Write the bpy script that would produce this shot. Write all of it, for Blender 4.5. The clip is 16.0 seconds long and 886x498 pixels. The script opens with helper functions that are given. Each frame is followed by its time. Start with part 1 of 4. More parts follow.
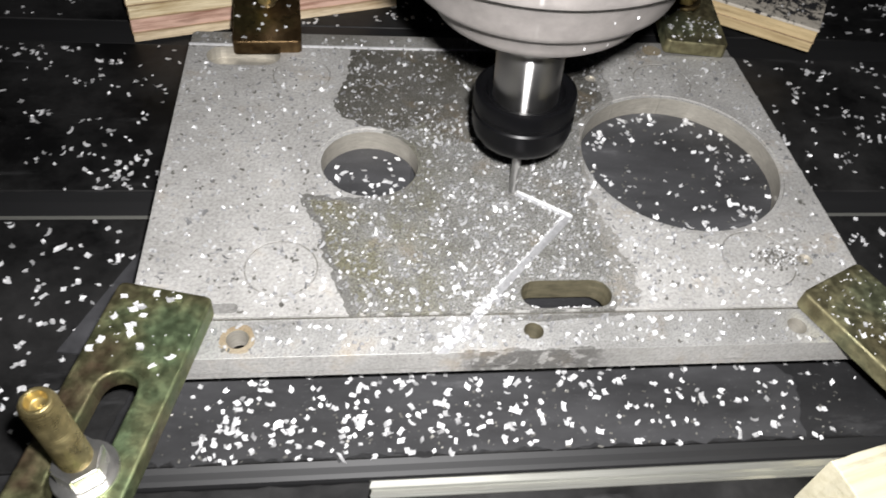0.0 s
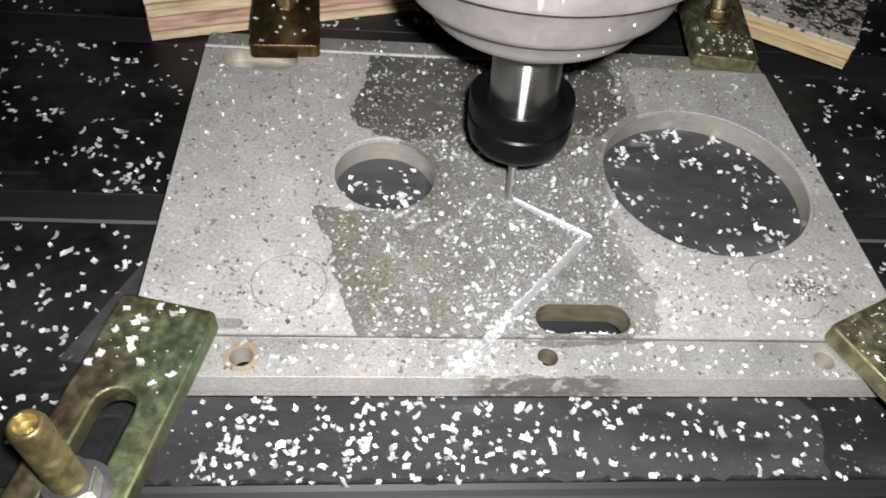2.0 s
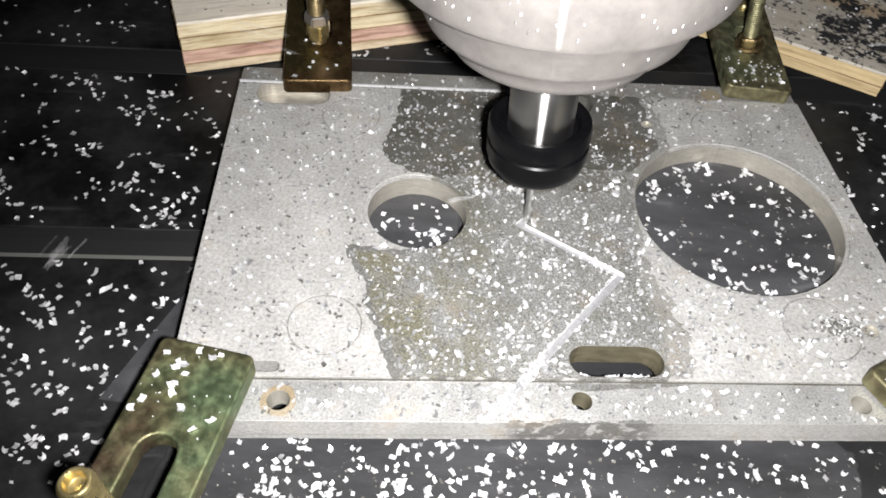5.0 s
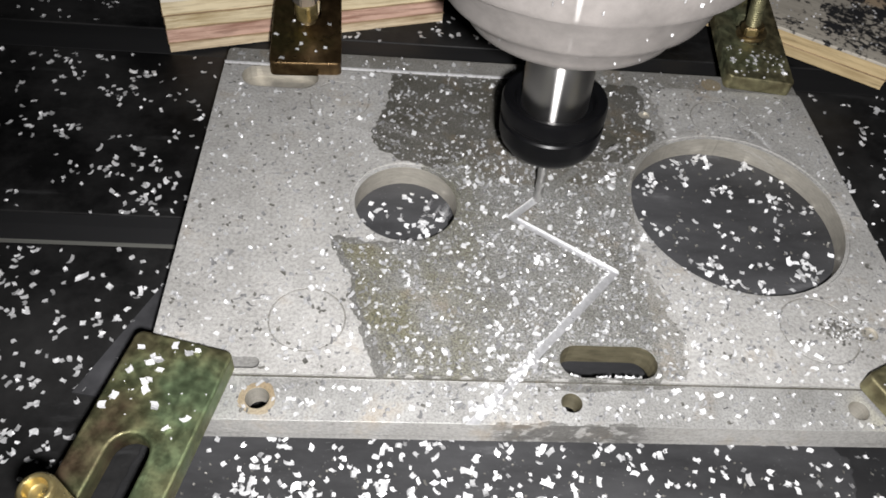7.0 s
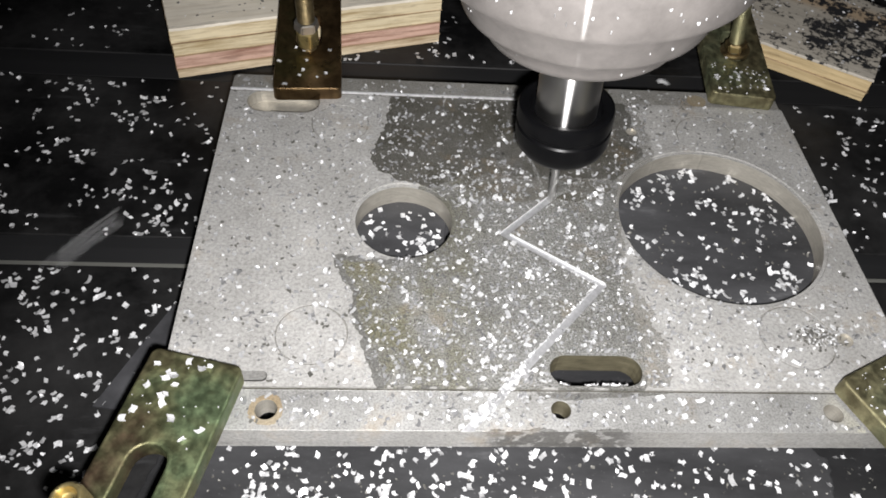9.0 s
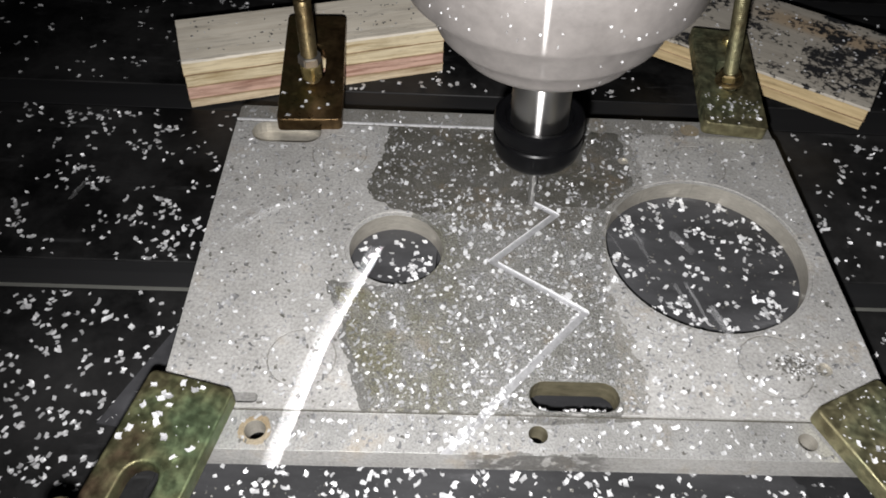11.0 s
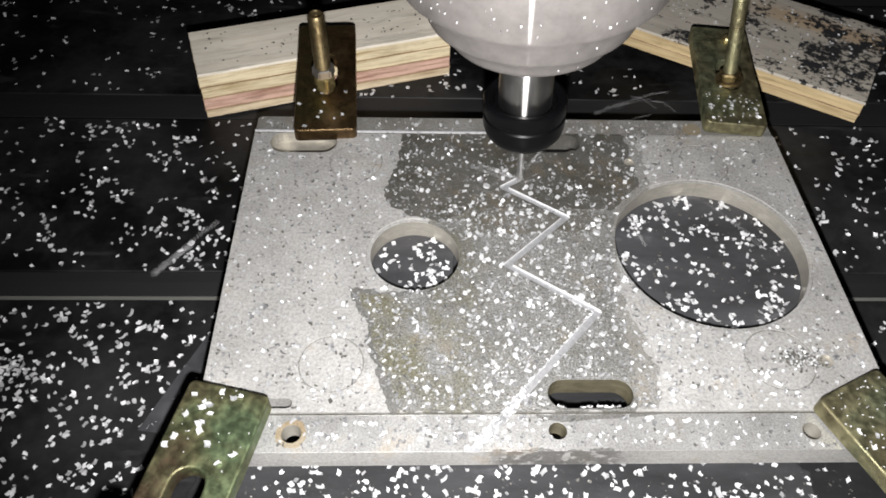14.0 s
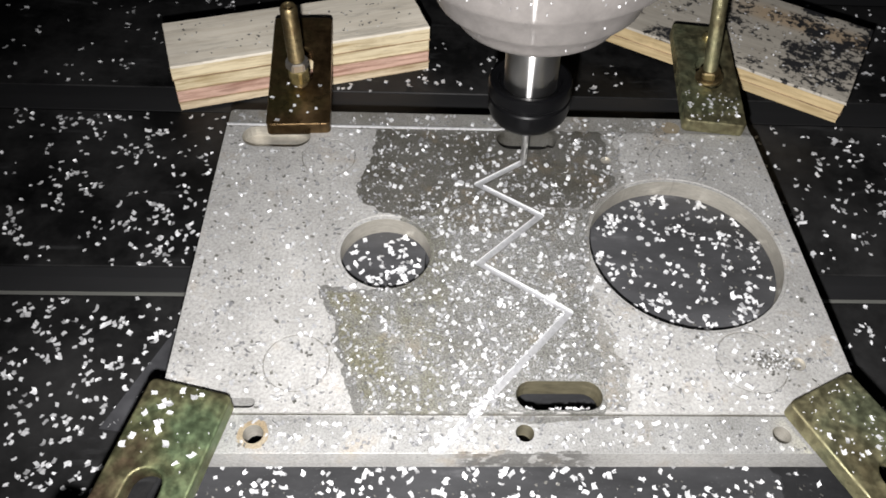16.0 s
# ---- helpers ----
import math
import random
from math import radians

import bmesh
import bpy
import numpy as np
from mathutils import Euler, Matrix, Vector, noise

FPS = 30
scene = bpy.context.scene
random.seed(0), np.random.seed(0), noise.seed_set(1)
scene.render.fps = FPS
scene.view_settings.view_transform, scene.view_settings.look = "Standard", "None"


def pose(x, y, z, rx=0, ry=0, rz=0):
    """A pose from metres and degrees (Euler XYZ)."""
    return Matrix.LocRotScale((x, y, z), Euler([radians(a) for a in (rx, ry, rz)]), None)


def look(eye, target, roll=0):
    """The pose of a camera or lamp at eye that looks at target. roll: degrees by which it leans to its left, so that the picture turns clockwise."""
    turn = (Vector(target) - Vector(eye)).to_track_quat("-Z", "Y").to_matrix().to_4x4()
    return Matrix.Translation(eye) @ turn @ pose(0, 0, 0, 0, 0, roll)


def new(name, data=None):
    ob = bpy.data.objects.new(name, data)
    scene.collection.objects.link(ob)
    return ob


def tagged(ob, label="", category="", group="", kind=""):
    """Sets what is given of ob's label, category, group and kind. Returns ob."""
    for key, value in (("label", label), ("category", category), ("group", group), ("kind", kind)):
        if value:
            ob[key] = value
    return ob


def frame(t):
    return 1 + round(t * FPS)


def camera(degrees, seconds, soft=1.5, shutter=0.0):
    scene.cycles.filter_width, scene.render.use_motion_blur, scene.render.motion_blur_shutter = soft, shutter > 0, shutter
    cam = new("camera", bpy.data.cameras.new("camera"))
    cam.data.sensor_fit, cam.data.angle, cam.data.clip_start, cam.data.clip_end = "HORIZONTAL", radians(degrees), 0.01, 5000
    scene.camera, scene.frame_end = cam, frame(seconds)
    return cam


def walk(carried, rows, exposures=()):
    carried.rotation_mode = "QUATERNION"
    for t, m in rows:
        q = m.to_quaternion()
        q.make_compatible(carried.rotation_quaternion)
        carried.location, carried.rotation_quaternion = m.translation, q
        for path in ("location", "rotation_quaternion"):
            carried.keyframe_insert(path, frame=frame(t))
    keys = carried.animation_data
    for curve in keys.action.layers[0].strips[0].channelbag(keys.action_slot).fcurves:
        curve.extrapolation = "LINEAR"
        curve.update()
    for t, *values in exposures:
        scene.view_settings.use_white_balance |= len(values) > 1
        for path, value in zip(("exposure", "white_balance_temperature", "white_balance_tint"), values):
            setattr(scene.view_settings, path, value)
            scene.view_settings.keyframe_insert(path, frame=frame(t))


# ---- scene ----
cam = camera(60.5, 16.0, soft=1.7, shutter=0.8)
PATH = [
    (0, (0.0303, -0.1287, 0.1800), (0.0560, 0.0037, 0.0323), 7.6),
    (0.5, (0.0316, -0.1268, 0.1785), (0.0603, 0.0068, 0.0325), 9.1),
    (1, (0.0423, -0.1275, 0.1789), (0.0621, 0.0076, 0.0327), 7.1),
    (1.5, (0.0401, -0.1194, 0.1806), (0.0591, 0.0129, 0.0318), 6.8),
    (2, (0.0323, -0.1187, 0.1786), (0.0535, 0.0135, 0.0300), 8.1),
    (2.5, (0.0297, -0.1144, 0.1854), (0.0496, 0.0213, 0.0398), 6.9),
    (3, (0.0258, -0.1139, 0.1857), (0.0462, 0.0218, 0.0401), 6.9),
    (3.5, (0.0271, -0.1113, 0.1888), (0.0462, 0.0242, 0.0429), 6.9),
    (4, (0.0262, -0.1106, 0.1884), (0.0424, 0.0229, 0.0403), 6.4),
    (4.2, (0.0285, -0.1113, 0.1890), (0.0440, 0.0217, 0.0404), 6.1),
    (6.3, (0.0277, -0.1051, 0.1829), (0.0453, 0.0285, 0.0352), 7.7),
    (6.5, (0.0283, -0.1033, 0.1831), (0.0467, 0.0277, 0.0330), 8.0),
    (7, (0.0304, -0.1027, 0.1833), (0.0477, 0.0268, 0.0319), 8.0),
    (7.5, (0.0307, -0.1030, 0.1849), (0.0482, 0.0261, 0.0331), 8.1),
    (8, (0.0295, -0.1055, 0.1936), (0.0482, 0.0266, 0.0446), 8.2),
    (8.5, (0.0319, -0.1082, 0.1998), (0.0480, 0.0235, 0.0501), 7.3),
    (8.7, (0.0321, -0.1086, 0.1965), (0.0484, 0.0224, 0.0463), 6.8),
    (10.8, (0.0458, -0.1071, 0.2077), (0.0541, 0.0212, 0.0545), 3.8),
    (11, (0.0468, -0.1118, 0.2087), (0.0539, 0.0213, 0.0596), 4.1),
    (11.5, (0.0447, -0.1151, 0.2194), (0.0608, 0.0153, 0.0686), 6.6),
    (12, (0.0450, -0.1231, 0.2242), (0.0580, 0.0050, 0.0711), 5.5),
    (12.5, (0.0413, -0.1261, 0.2280), (0.0510, 0.0061, 0.0782), 3.4),
    (13, (0.0433, -0.1248, 0.2243), (0.0516, 0.0095, 0.0764), 3.0),
    (13.5, (0.0376, -0.1195, 0.2196), (0.0490, 0.0104, 0.0680), 3.8),
    (14, (0.0387, -0.1132, 0.2240), (0.0466, 0.0162, 0.0716), 2.9),
    (14.5, (0.0415, -0.1137, 0.2236), (0.0505, 0.0142, 0.0702), 3.9),
    (15, (0.0458, -0.1128, 0.2214), (0.0539, 0.0157, 0.0683), 3.4),
    (15.5, (0.0470, -0.1118, 0.2225), (0.0566, 0.0169, 0.0697), 4.0),
    (16, (0.0472, -0.1097, 0.2216), (0.0569, 0.0186, 0.0685), 4.1),
]
EXPOSURE = [(0, 0.02), (0.5, 0.05), (1.5, 0.0), (2, -0.06), (2.5, 0.05), (3, 0.22), (3.5, 0.35), (4.2, 0.36), (6.3, -0.02), (7, -0.15), (7.5, -0.15), (8, -0.2), (8.5, -0.1), (8.7, -0.1), (10.8, -0.25), (11, -0.28), (11.5, -0.1), (12, -0.02), (12.5, -0.12), (13, -0.03), (14.5, 0.1), (15, 0.1), (16, 0.14)]
walk(cam, [(t, look(eye, target, roll)) for t, eye, target, roll in PATH], EXPOSURE)

# ---- world, lamp, exposure ----
world = bpy.data.worlds.new("dim_workshop")
scene.world = world
world.use_nodes = True
world.node_tree.nodes["Background"].inputs[0].default_value = (0.75, 0.8, 1.0, 1)
world.node_tree.nodes["Background"].inputs[1].default_value = 0.004

torch = new("torch_light", bpy.data.lights.new("torch_light", "SPOT"))
torch.data.energy, torch.data.color, torch.data.shadow_soft_size = 7.45, (0.995, 0.98, 0.98), 0.004
torch.data.spot_size, torch.data.spot_blend = radians(126), 1.0
torch.matrix_world = look((0.0405, -0.119, 0.192), (0.113, 0.048, 0.0))

# ---- plan, in metres: the plate's top is z = 0 ----
TABLE = -0.024
PX0, PX1, PY0, PY1 = -0.031, 0.2015, -0.0065, 0.156
STEP_F, STEP_B, LEDGE, BOTTOM, RIM = 0.0065, 0.1455, -0.001, -0.0086, -0.0108
HOLE_S, HOLE_L = (0.0395, 0.0745, 0.0171), (0.1558, 0.0777, 0.0375)
CUT = [(0.0560, -0.0085), (0.1062, 0.0471), (0.0747, 0.0692), (0.1006, 0.0942), (0.0762, 0.1110), (0.1080, 0.1330)]
CUT_R, CUT_D = 0.0014, -0.0009
SLOTS = [(-0.0152, 0.0104, 0.029, 0.0036), (0.0985, 0.0135, 0.029, 0.0108), (-0.0090, 0.1380, 0.0290, 0.0132), (0.0990, 0.1385, 0.026, 0.0115)]
SCREWS = [(0.0, 0.0, 0.0032), (0.086, 0.0005, 0.0030), (0.170, 0.0, 0.0030)]
DIMPLES = [(0.1320, 0.1268, 0.0022), (0.1835, 0.0262, 0.0027)]
RINGS = [(0.011, 0.0256, 0.0112), (0.0143, 0.1255, 0.0112), (0.1675, 0.027, 0.0125), (0.163, 0.126, 0.0122)]
BACK_STAIN = [(0.0335, 0.1453), (0.032, 0.124), (0.0282, 0.113), (0.0262, 0.109), (0.0275, 0.1035), (0.0305, 0.0985), (0.0365, 0.0948), (0.044, 0.0932), (0.052, 0.0915), (0.062, 0.0985), (0.085, 0.099), (0.108, 0.0985), (0.121, 0.0985), (0.1335, 0.113), (0.134, 0.127), (0.1325, 0.1453)]
FRONT_STAIN = [(0.0152, 0.0575), (0.0175, 0.051), (0.0228, 0.042), (0.0222, 0.035), (0.0252, 0.026), (0.0278, 0.018), (0.0318, 0.0068), (0.113, 0.0068), (0.1155, 0.027), (0.1145, 0.036), (0.113, 0.05), (0.1145, 0.066), (0.118, 0.085), (0.121, 0.0982), (0.108, 0.0983), (0.085, 0.0988), (0.062, 0.1013), (0.0455, 0.0983), (0.0445, 0.092), (0.047, 0.0745), (0.046, 0.060), (0.034, 0.0562)]

THIN_FILM = [(0.112, 0.0072), (0.121, 0.0085), (0.1235, 0.022), (0.1205, 0.034), (0.1175, 0.047), (0.1165, 0.064), (0.121, 0.083), (0.127, 0.0975), (0.137, 0.109), (0.139, 0.122), (0.1365, 0.1448), (0.131, 0.1449), (0.12, 0.1), (0.112, 0.05)]
SPILL_SPANS = [(0.0640, 0.0688), (0.0705, 0.0722), (0.0731, 0.0843), (0.0856, 0.0868), (0.0882, 0.0934), (0.0951, 0.1040), (0.1062, 0.1075)]
rng = random.Random(7)


def travelled(t):
    """Millimetres that the cutter has gone since the second corner of the cut."""
    keys = [(0, 21.5), (2, 30.0), (3.5, 36.8), (3.9, 38.5), (4.2, 39.2), (6.3, 48.4), (7, 52.3), (8, 57.2), (8.7, 62.0), (10.8, 83.6), (11.5, 91.3), (12.5, 99.4), (13.5, 108.3), (14.5, 117.8), (15.2, 122.8), (16, 128.6)]
    for (a, u), (b, v) in zip(keys, keys[1:]):
        if t <= b:
            return u + (v - u) * (t - a) / (b - a)
    return keys[-1][1]


def along(mm):
    """The place on the cut that many millimetres past its second corner."""
    left = mm / 1000
    for a, b in zip(CUT[1:], CUT[2:]):
        l = math.hypot(b[0] - a[0], b[1] - a[1])
        if left <= l:
            return a[0] + (b[0] - a[0]) * left / l, a[1] + (b[1] - a[1]) * left / l
        left -= l
    return CUT[-1]


def seg_dist(p, a, b):
    dx, dy = b[0] - a[0], b[1] - a[1]
    u = max(0, min(1, ((p[0] - a[0]) * dx + (p[1] - a[1]) * dy) / (dx * dx + dy * dy)))
    return math.hypot(p[0] - a[0] - u * dx, p[1] - a[1] - u * dy)


def inside(p, poly):
    hit, j = False, len(poly) - 1
    for i in range(len(poly)):
        (xi, yi), (xj, yj) = poly[i], poly[j]
        if (yi > p[1]) != (yj > p[1]) and p[0] < (xj - xi) * (p[1] - yi) / (yj - yi) + xi:
            hit = not hit
        j = i
    return hit


def ring(cx, cy, r, n=64):
    return [(cx + r * math.cos(2 * math.pi * i / n), cy + r * math.sin(2 * math.pi * i / n)) for i in range(n)]


def stadium(cx, cy, length, width, turn=0.0, n=10):
    r, l, c, s, out = width / 2, length / 2 - width / 2, math.cos(turn), math.sin(turn), []
    for side, a0 in ((1, -90), (-1, 90)):
        for i in range(n + 1):
            a = radians(a0 + 180 * i / n)
            x, y = side * l + r * math.cos(a), r * math.sin(a)
            out.append((cx + x * c - y * s, cy + x * s + y * c))
    return out


def capsule(a, b, r):
    return stadium((a[0] + b[0]) / 2, (a[1] + b[1]) / 2, math.hypot(b[0] - a[0], b[1] - a[1]) + 2 * r, 2 * r, math.atan2(b[1] - a[1], b[0] - a[0]))


def ragged(poly, step=0.0009, amount=0.0014, seed=0):
    """A polygon with its sides broken up unevenly, as the edge of a spill."""
    out = []
    for a, b in zip(poly, poly[1:] + poly[:1]):
        l = math.hypot(b[0] - a[0], b[1] - a[1])
        n = max(1, int(l / step))
        for i in range(n):
            x, y = a[0] + (b[0] - a[0]) * i / n, a[1] + (b[1] - a[1]) * i / n
            v = noise.noise_vector(Vector((x * 300, y * 300, seed))) * amount + noise.noise_vector(Vector((x * 1100, y * 1100, seed + 5))) * amount * 0.5
            out.append((x + v.x, y + v.y))
    return out


def round_rect(x0, y0, x1, y1, r, n=5):
    out = []
    for cx, cy, a0 in ((x1 - r, y1 - r, 0), (x0 + r, y1 - r, 90), (x0 + r, y0 + r, 180), (x1 - r, y0 + r, 270)):
        for i in range(n + 1):
            a = radians(a0 + 90 * i / n)
            out.append((cx + r * math.cos(a), cy + r * math.sin(a)))
    return out


# ---- materials ----
class Mat:
    """Builds one node material step by step."""

    def __init__(self, name, rough=0.5, metal=0.0, spec=0.5):
        self.m = bpy.data.materials.new(name)
        self.m.use_nodes = True
        self.t = self.m.node_tree
        self.b = self.t.nodes["Principled BSDF"]
        self.b.inputs["Roughness"].default_value, self.b.inputs["Metallic"].default_value = rough, metal
        self.b.inputs["Specular IOR Level"].default_value = spec
        self.co = None

    def node(self, kind, **ins):
        n = self.t.nodes.new(kind)
        for k, v in ins.items():
            n.inputs[k.replace("_", " ")].default_value = v
        return n

    def link(self, a, b):
        self.t.links.new(a, b)

    def coords(self, plan=False, stretch=(1, 1, 1)):
        if plan:
            c = self.t.nodes.new("ShaderNodeUVMap")
            c.uv_map = "plan"
            out = c.outputs[0]
        else:
            out = self.t.nodes.new("ShaderNodeTexCoord").outputs["Object"]
        mp = self.node("ShaderNodeMapping")
        mp.inputs["Scale"].default_value = stretch
        self.link(out, mp.inputs[0])
        return mp.outputs[0]

    def noise(self, co, scale, detail=5.0, rough=0.6):
        n = self.node("ShaderNodeTexNoise", Scale=scale, Detail=detail, Roughness=rough)
        self.link(co, n.inputs["Vector"])
        return n.outputs[0]

    def ramp(self, fac, stops):
        r = self.t.nodes.new("ShaderNodeValToRGB")
        while len(r.color_ramp.elements) < len(stops):
            r.color_ramp.elements.new(0.5)
        for e, (p, c) in zip(r.color_ramp.elements, stops):
            e.position = p
            e.color = (*c, 1) if isinstance(c, tuple) else (c, c, c, 1)
        self.link(fac, r.inputs[0])
        return r.outputs[0]

    def mix(self, a, b, fac, how="MIX"):
        n = self.t.nodes.new("ShaderNodeMix")
        n.data_type, n.blend_type = "RGBA", how
        for v, k in ((fac, 0), (a, 6), (b, 7)):
            if isinstance(v, (int, float)):
                n.inputs[k].default_value = v
            elif isinstance(v, tuple):
                n.inputs[k].default_value = (*v, 1)
            else:
                self.link(v, n.inputs[k])
        return n.outputs[2]

    def colour(self, v):
        if isinstance(v, tuple):
            self.b.inputs["Base Color"].default_value = (*v, 1)
        else:
            self.link(v, self.b.inputs["Base Color"])

    def rough(self, v):
        self.link(v, self.b.inputs["Roughness"])

    def bump(self, height, strength=0.3, distance=0.0003, edge=0.0):
        n = self.node("ShaderNodeBump", Strength=strength, Distance=distance)
        self.link(height, n.inputs["Height"])
        if edge:
            bv = self.t.nodes.new("ShaderNodeBevel")
            bv.samples = 4
            bv.inputs[0].default_value = edge
            self.link(bv.outputs[0], n.inputs["Normal"])
        self.link(n.outputs[0], self.b.inputs["Normal"])


def cast_metal(name, light, dark, wet=0.0, grain=0.3, metal=0.35, relief=None, oil=None, spill=None):
    """Grainy cast aluminium; oil: the colour of an oily stain that lies thickest along one side of the plate; spill: the colour of coolant that ran over an edge."""
    m = Mat(name, 0.55, metal)
    co = m.coords(plan=True)
    big, mid, fine = m.noise(co, 42, 6, 0.68), m.noise(co, 1500 if wet else 900, 5, 0.75), m.noise(co, 2600, 3)
    c = m.ramp(big, [(0.36, dark), (0.62, light)])
    if oil:
        at = m.t.nodes.new("ShaderNodeSeparateXYZ")
        m.link(m.mix(co, m.noise(co, 70, 5, 0.7), 0.035), at.inputs[0])
        thick = m.ramp(at.outputs[0], [(0.028, 0.55), (0.045, 1.0), (0.066, 0.75), (0.085, 0.12)])
        patch = m.ramp(m.noise(co, 60, 5, 0.65), [(0.40, 0.0), (0.58, 0.85)])
        c = m.mix(c, oil, m.mix(thick, patch, 1.0, "MULTIPLY"))
    if spill:
        at = m.t.nodes.new("ShaderNodeSeparateXYZ")
        m.link(m.mix(co, m.noise(co, 160, 5, 0.7), 0.012), at.inputs[0])
        run = m.ramp(at.outputs[0], [(0.066, 0.0), (0.073, 0.9), (0.108, 0.9), (0.116, 0.0)])
        c = m.mix(c, spill, m.mix(run, m.ramp(m.noise(co, 210, 5, 0.65), [(0.40, 0.0), (0.47, 1.0)]), 1.0, "MULTIPLY"))
    c = m.mix(c, m.ramp(mid, [(0.39 + 0.04 * wet, 0.4 - 0.45 * wet), (0.58 - 0.03 * wet, 1.0)]), grain + 0.55 * wet, "MULTIPLY")
    spots = m.ramp(m.noise(co, 420, 2, 0.5), [(0.69, 0.0), (0.77, 0.8)])
    c = m.mix(c, tuple(v * 0.3 for v in dark), spots)
    rust = m.ramp(m.noise(co, 45, 5, 0.7), [(0.56, 0.0), (0.74, 0.42)])
    c = m.mix(c, (0.36, 0.26, 0.14), rust)
    dull = m.ramp(m.noise(co, 24, 6, 0.7), [(0.42, 0.72), (0.60, 1.0)])
    c = m.mix(c, dull, 0.5, "MULTIPLY")
    m.colour(c)
    m.rough(m.ramp(mid, [(0.3, 0.72 - 0.35 * wet), (0.75, 0.52 - 0.3 * wet)]))
    m.bump(m.mix(mid, fine, 0.5), relief or (0.6 if not wet else 1.0), 0.0009, 0.00035)
    return m.m


def plain_metal(name, colour, rough, metal=1.0, grain=600, stretch=(1, 1, 1), deep=0.7, bump=0.15, spec=0.5):
    m = Mat(name, rough, metal, spec)
    co = m.coords(stretch=stretch)
    n = m.noise(co, grain, 5)
    m.colour(m.ramp(n, [(0.3, tuple(v * deep for v in colour)), (0.7, colour)]))
    m.rough(m.ramp(m.noise(co, grain * 0.2, 4), [(0.3, rough * 0.8), (0.7, min(1, rough * 1.25))]))
    m.bump(n, bump, 0.0002)
    return m.m


M_PLATE = cast_metal("cast_aluminium", (0.53, 0.52, 0.502), (0.42, 0.41, 0.39), 0.0, 0.55, 0.2)
# Dried coolant at the back; also colours the shadow line along the front step.
M_BACK = cast_metal("cast_aluminium_with_dried_dark_coolant_and_step_shade", (0.205, 0.198, 0.178), (0.115, 0.107, 0.084), 0.5)
M_FRONT = cast_metal("cast_aluminium_with_oily_film", (0.45, 0.448, 0.435), (0.31, 0.305, 0.28), 0.7, oil=(0.25, 0.235, 0.14))
M_FILMED = cast_metal("cast_aluminium_with_thin_film", (0.45, 0.44, 0.415), (0.33, 0.315, 0.28), 0.4)
M_LEDGE = cast_metal("machined_aluminium_ledge", (0.53, 0.525, 0.51), (0.37, 0.365, 0.35), 0.6, 0.1, 0.42, 0.14)
M_RIM = cast_metal("cast_aluminium_front_face", (0.53, 0.52, 0.502), (0.42, 0.41, 0.39), 0.0, 0.5, 0.2, spill=(0.16, 0.155, 0.145))
M_EDGE = cast_metal("cast_aluminium_at_the_stain_rim", (0.30, 0.295, 0.28), (0.20, 0.195, 0.175), 0.5)
M_BLEND = cast_metal("cast_aluminium_with_thinning_coolant", (0.30, 0.29, 0.265), (0.18, 0.168, 0.135), 0.5)
# Lit copy of the cut metal: groove walls that catch light, back step's glint.
M_FRESH_LIT = plain_metal("fresh_cut_aluminium_lit_edges", (0.92, 0.92, 0.93), 0.36, 0.45, 900)
# Dimmer copy of the same metal for the groove's floor.
M_CUT_FLOOR = plain_metal("milled_groove_floor", (0.56, 0.56, 0.57), 0.34, 0.55, 700, (1, 1, 1), 0.7)
M_RUST = cast_metal("rust_stained_ledge", (0.46, 0.40, 0.30), (0.38, 0.28, 0.16), 0.45, 0.15, 0.4, 0.16)
M_SLOT = plain_metal("oily_slot_wall", (0.20, 0.178, 0.115), 0.4, 0.4, 160, (1, 1, 3), 0.45)
M_BORE = plain_metal("bored_aluminium", (0.50, 0.47, 0.41), 0.42, 0.5, 300, (1, 1, 6))


def black_board(name, grey=1.0):
    m = Mat(name, 0.5, 0.0, 0.25)
    co = m.coords()
    smear = m.noise(m.coords(stretch=(0.35, 1, 1)), 35, 6, 0.7)
    c = m.ramp(smear, [(0.35, tuple(v * grey for v in (0.002, 0.002, 0.0021))), (0.6, tuple(v * grey for v in (0.0042, 0.0042, 0.0044))), (0.8, tuple(v * grey for v in (0.015, 0.015, 0.0155)))])
    if grey == 1.0:
        settled = m.ramp(m.noise(co, 16, 7, 0.72), [(0.40, 0.0), (0.66, 1.0)])
        c = m.mix(c, (0.026, 0.0255, 0.0255), settled)
        scuff = m.ramp(m.noise(m.coords(stretch=(0.2, 1, 1)), 130, 5, 0.6), [(0.62, 0.0), (0.70, 0.55)])
        c = m.mix(c, (0.04, 0.04, 0.041), scuff)
    dust = m.ramp(m.noise(co, 900, 3), [(0.66, 0.0), (0.76, 0.5)])
    m.colour(m.mix(c, tuple(min(0.2, 0.03 * grey) for _ in range(3)), dust))
    m.rough(m.ramp(smear, [(0.3, 0.46), (0.7, 0.60)]))
    m.bump(m.noise(co, 420, 5), 0.3, 0.0003, 0.0006)
    return m.m


def passivated(name, a, b, c, rough=0.3):
    """Yellow-zinc steel with its cloudy iridescent tints."""
    m = Mat(name, rough, 0.9)
    co = m.coords()
    n = m.noise(co, 42, 4, 0.55)
    col = m.ramp(n, [(0.34, a), (0.48, b), (0.62, c)])
    grime = m.ramp(m.noise(co, 500, 5), [(0.35, 0.35), (0.65, 1.0)])
    m.colour(m.mix(col, grime, 0.45, "MULTIPLY"))
    m.rough(m.ramp(m.noise(co, 240, 5), [(0.3, rough * 0.7), (0.7, rough * 1.8)]))
    m.bump(m.noise(co, 700, 4), 0.25, 0.0002, 0.0006)
    return m.m


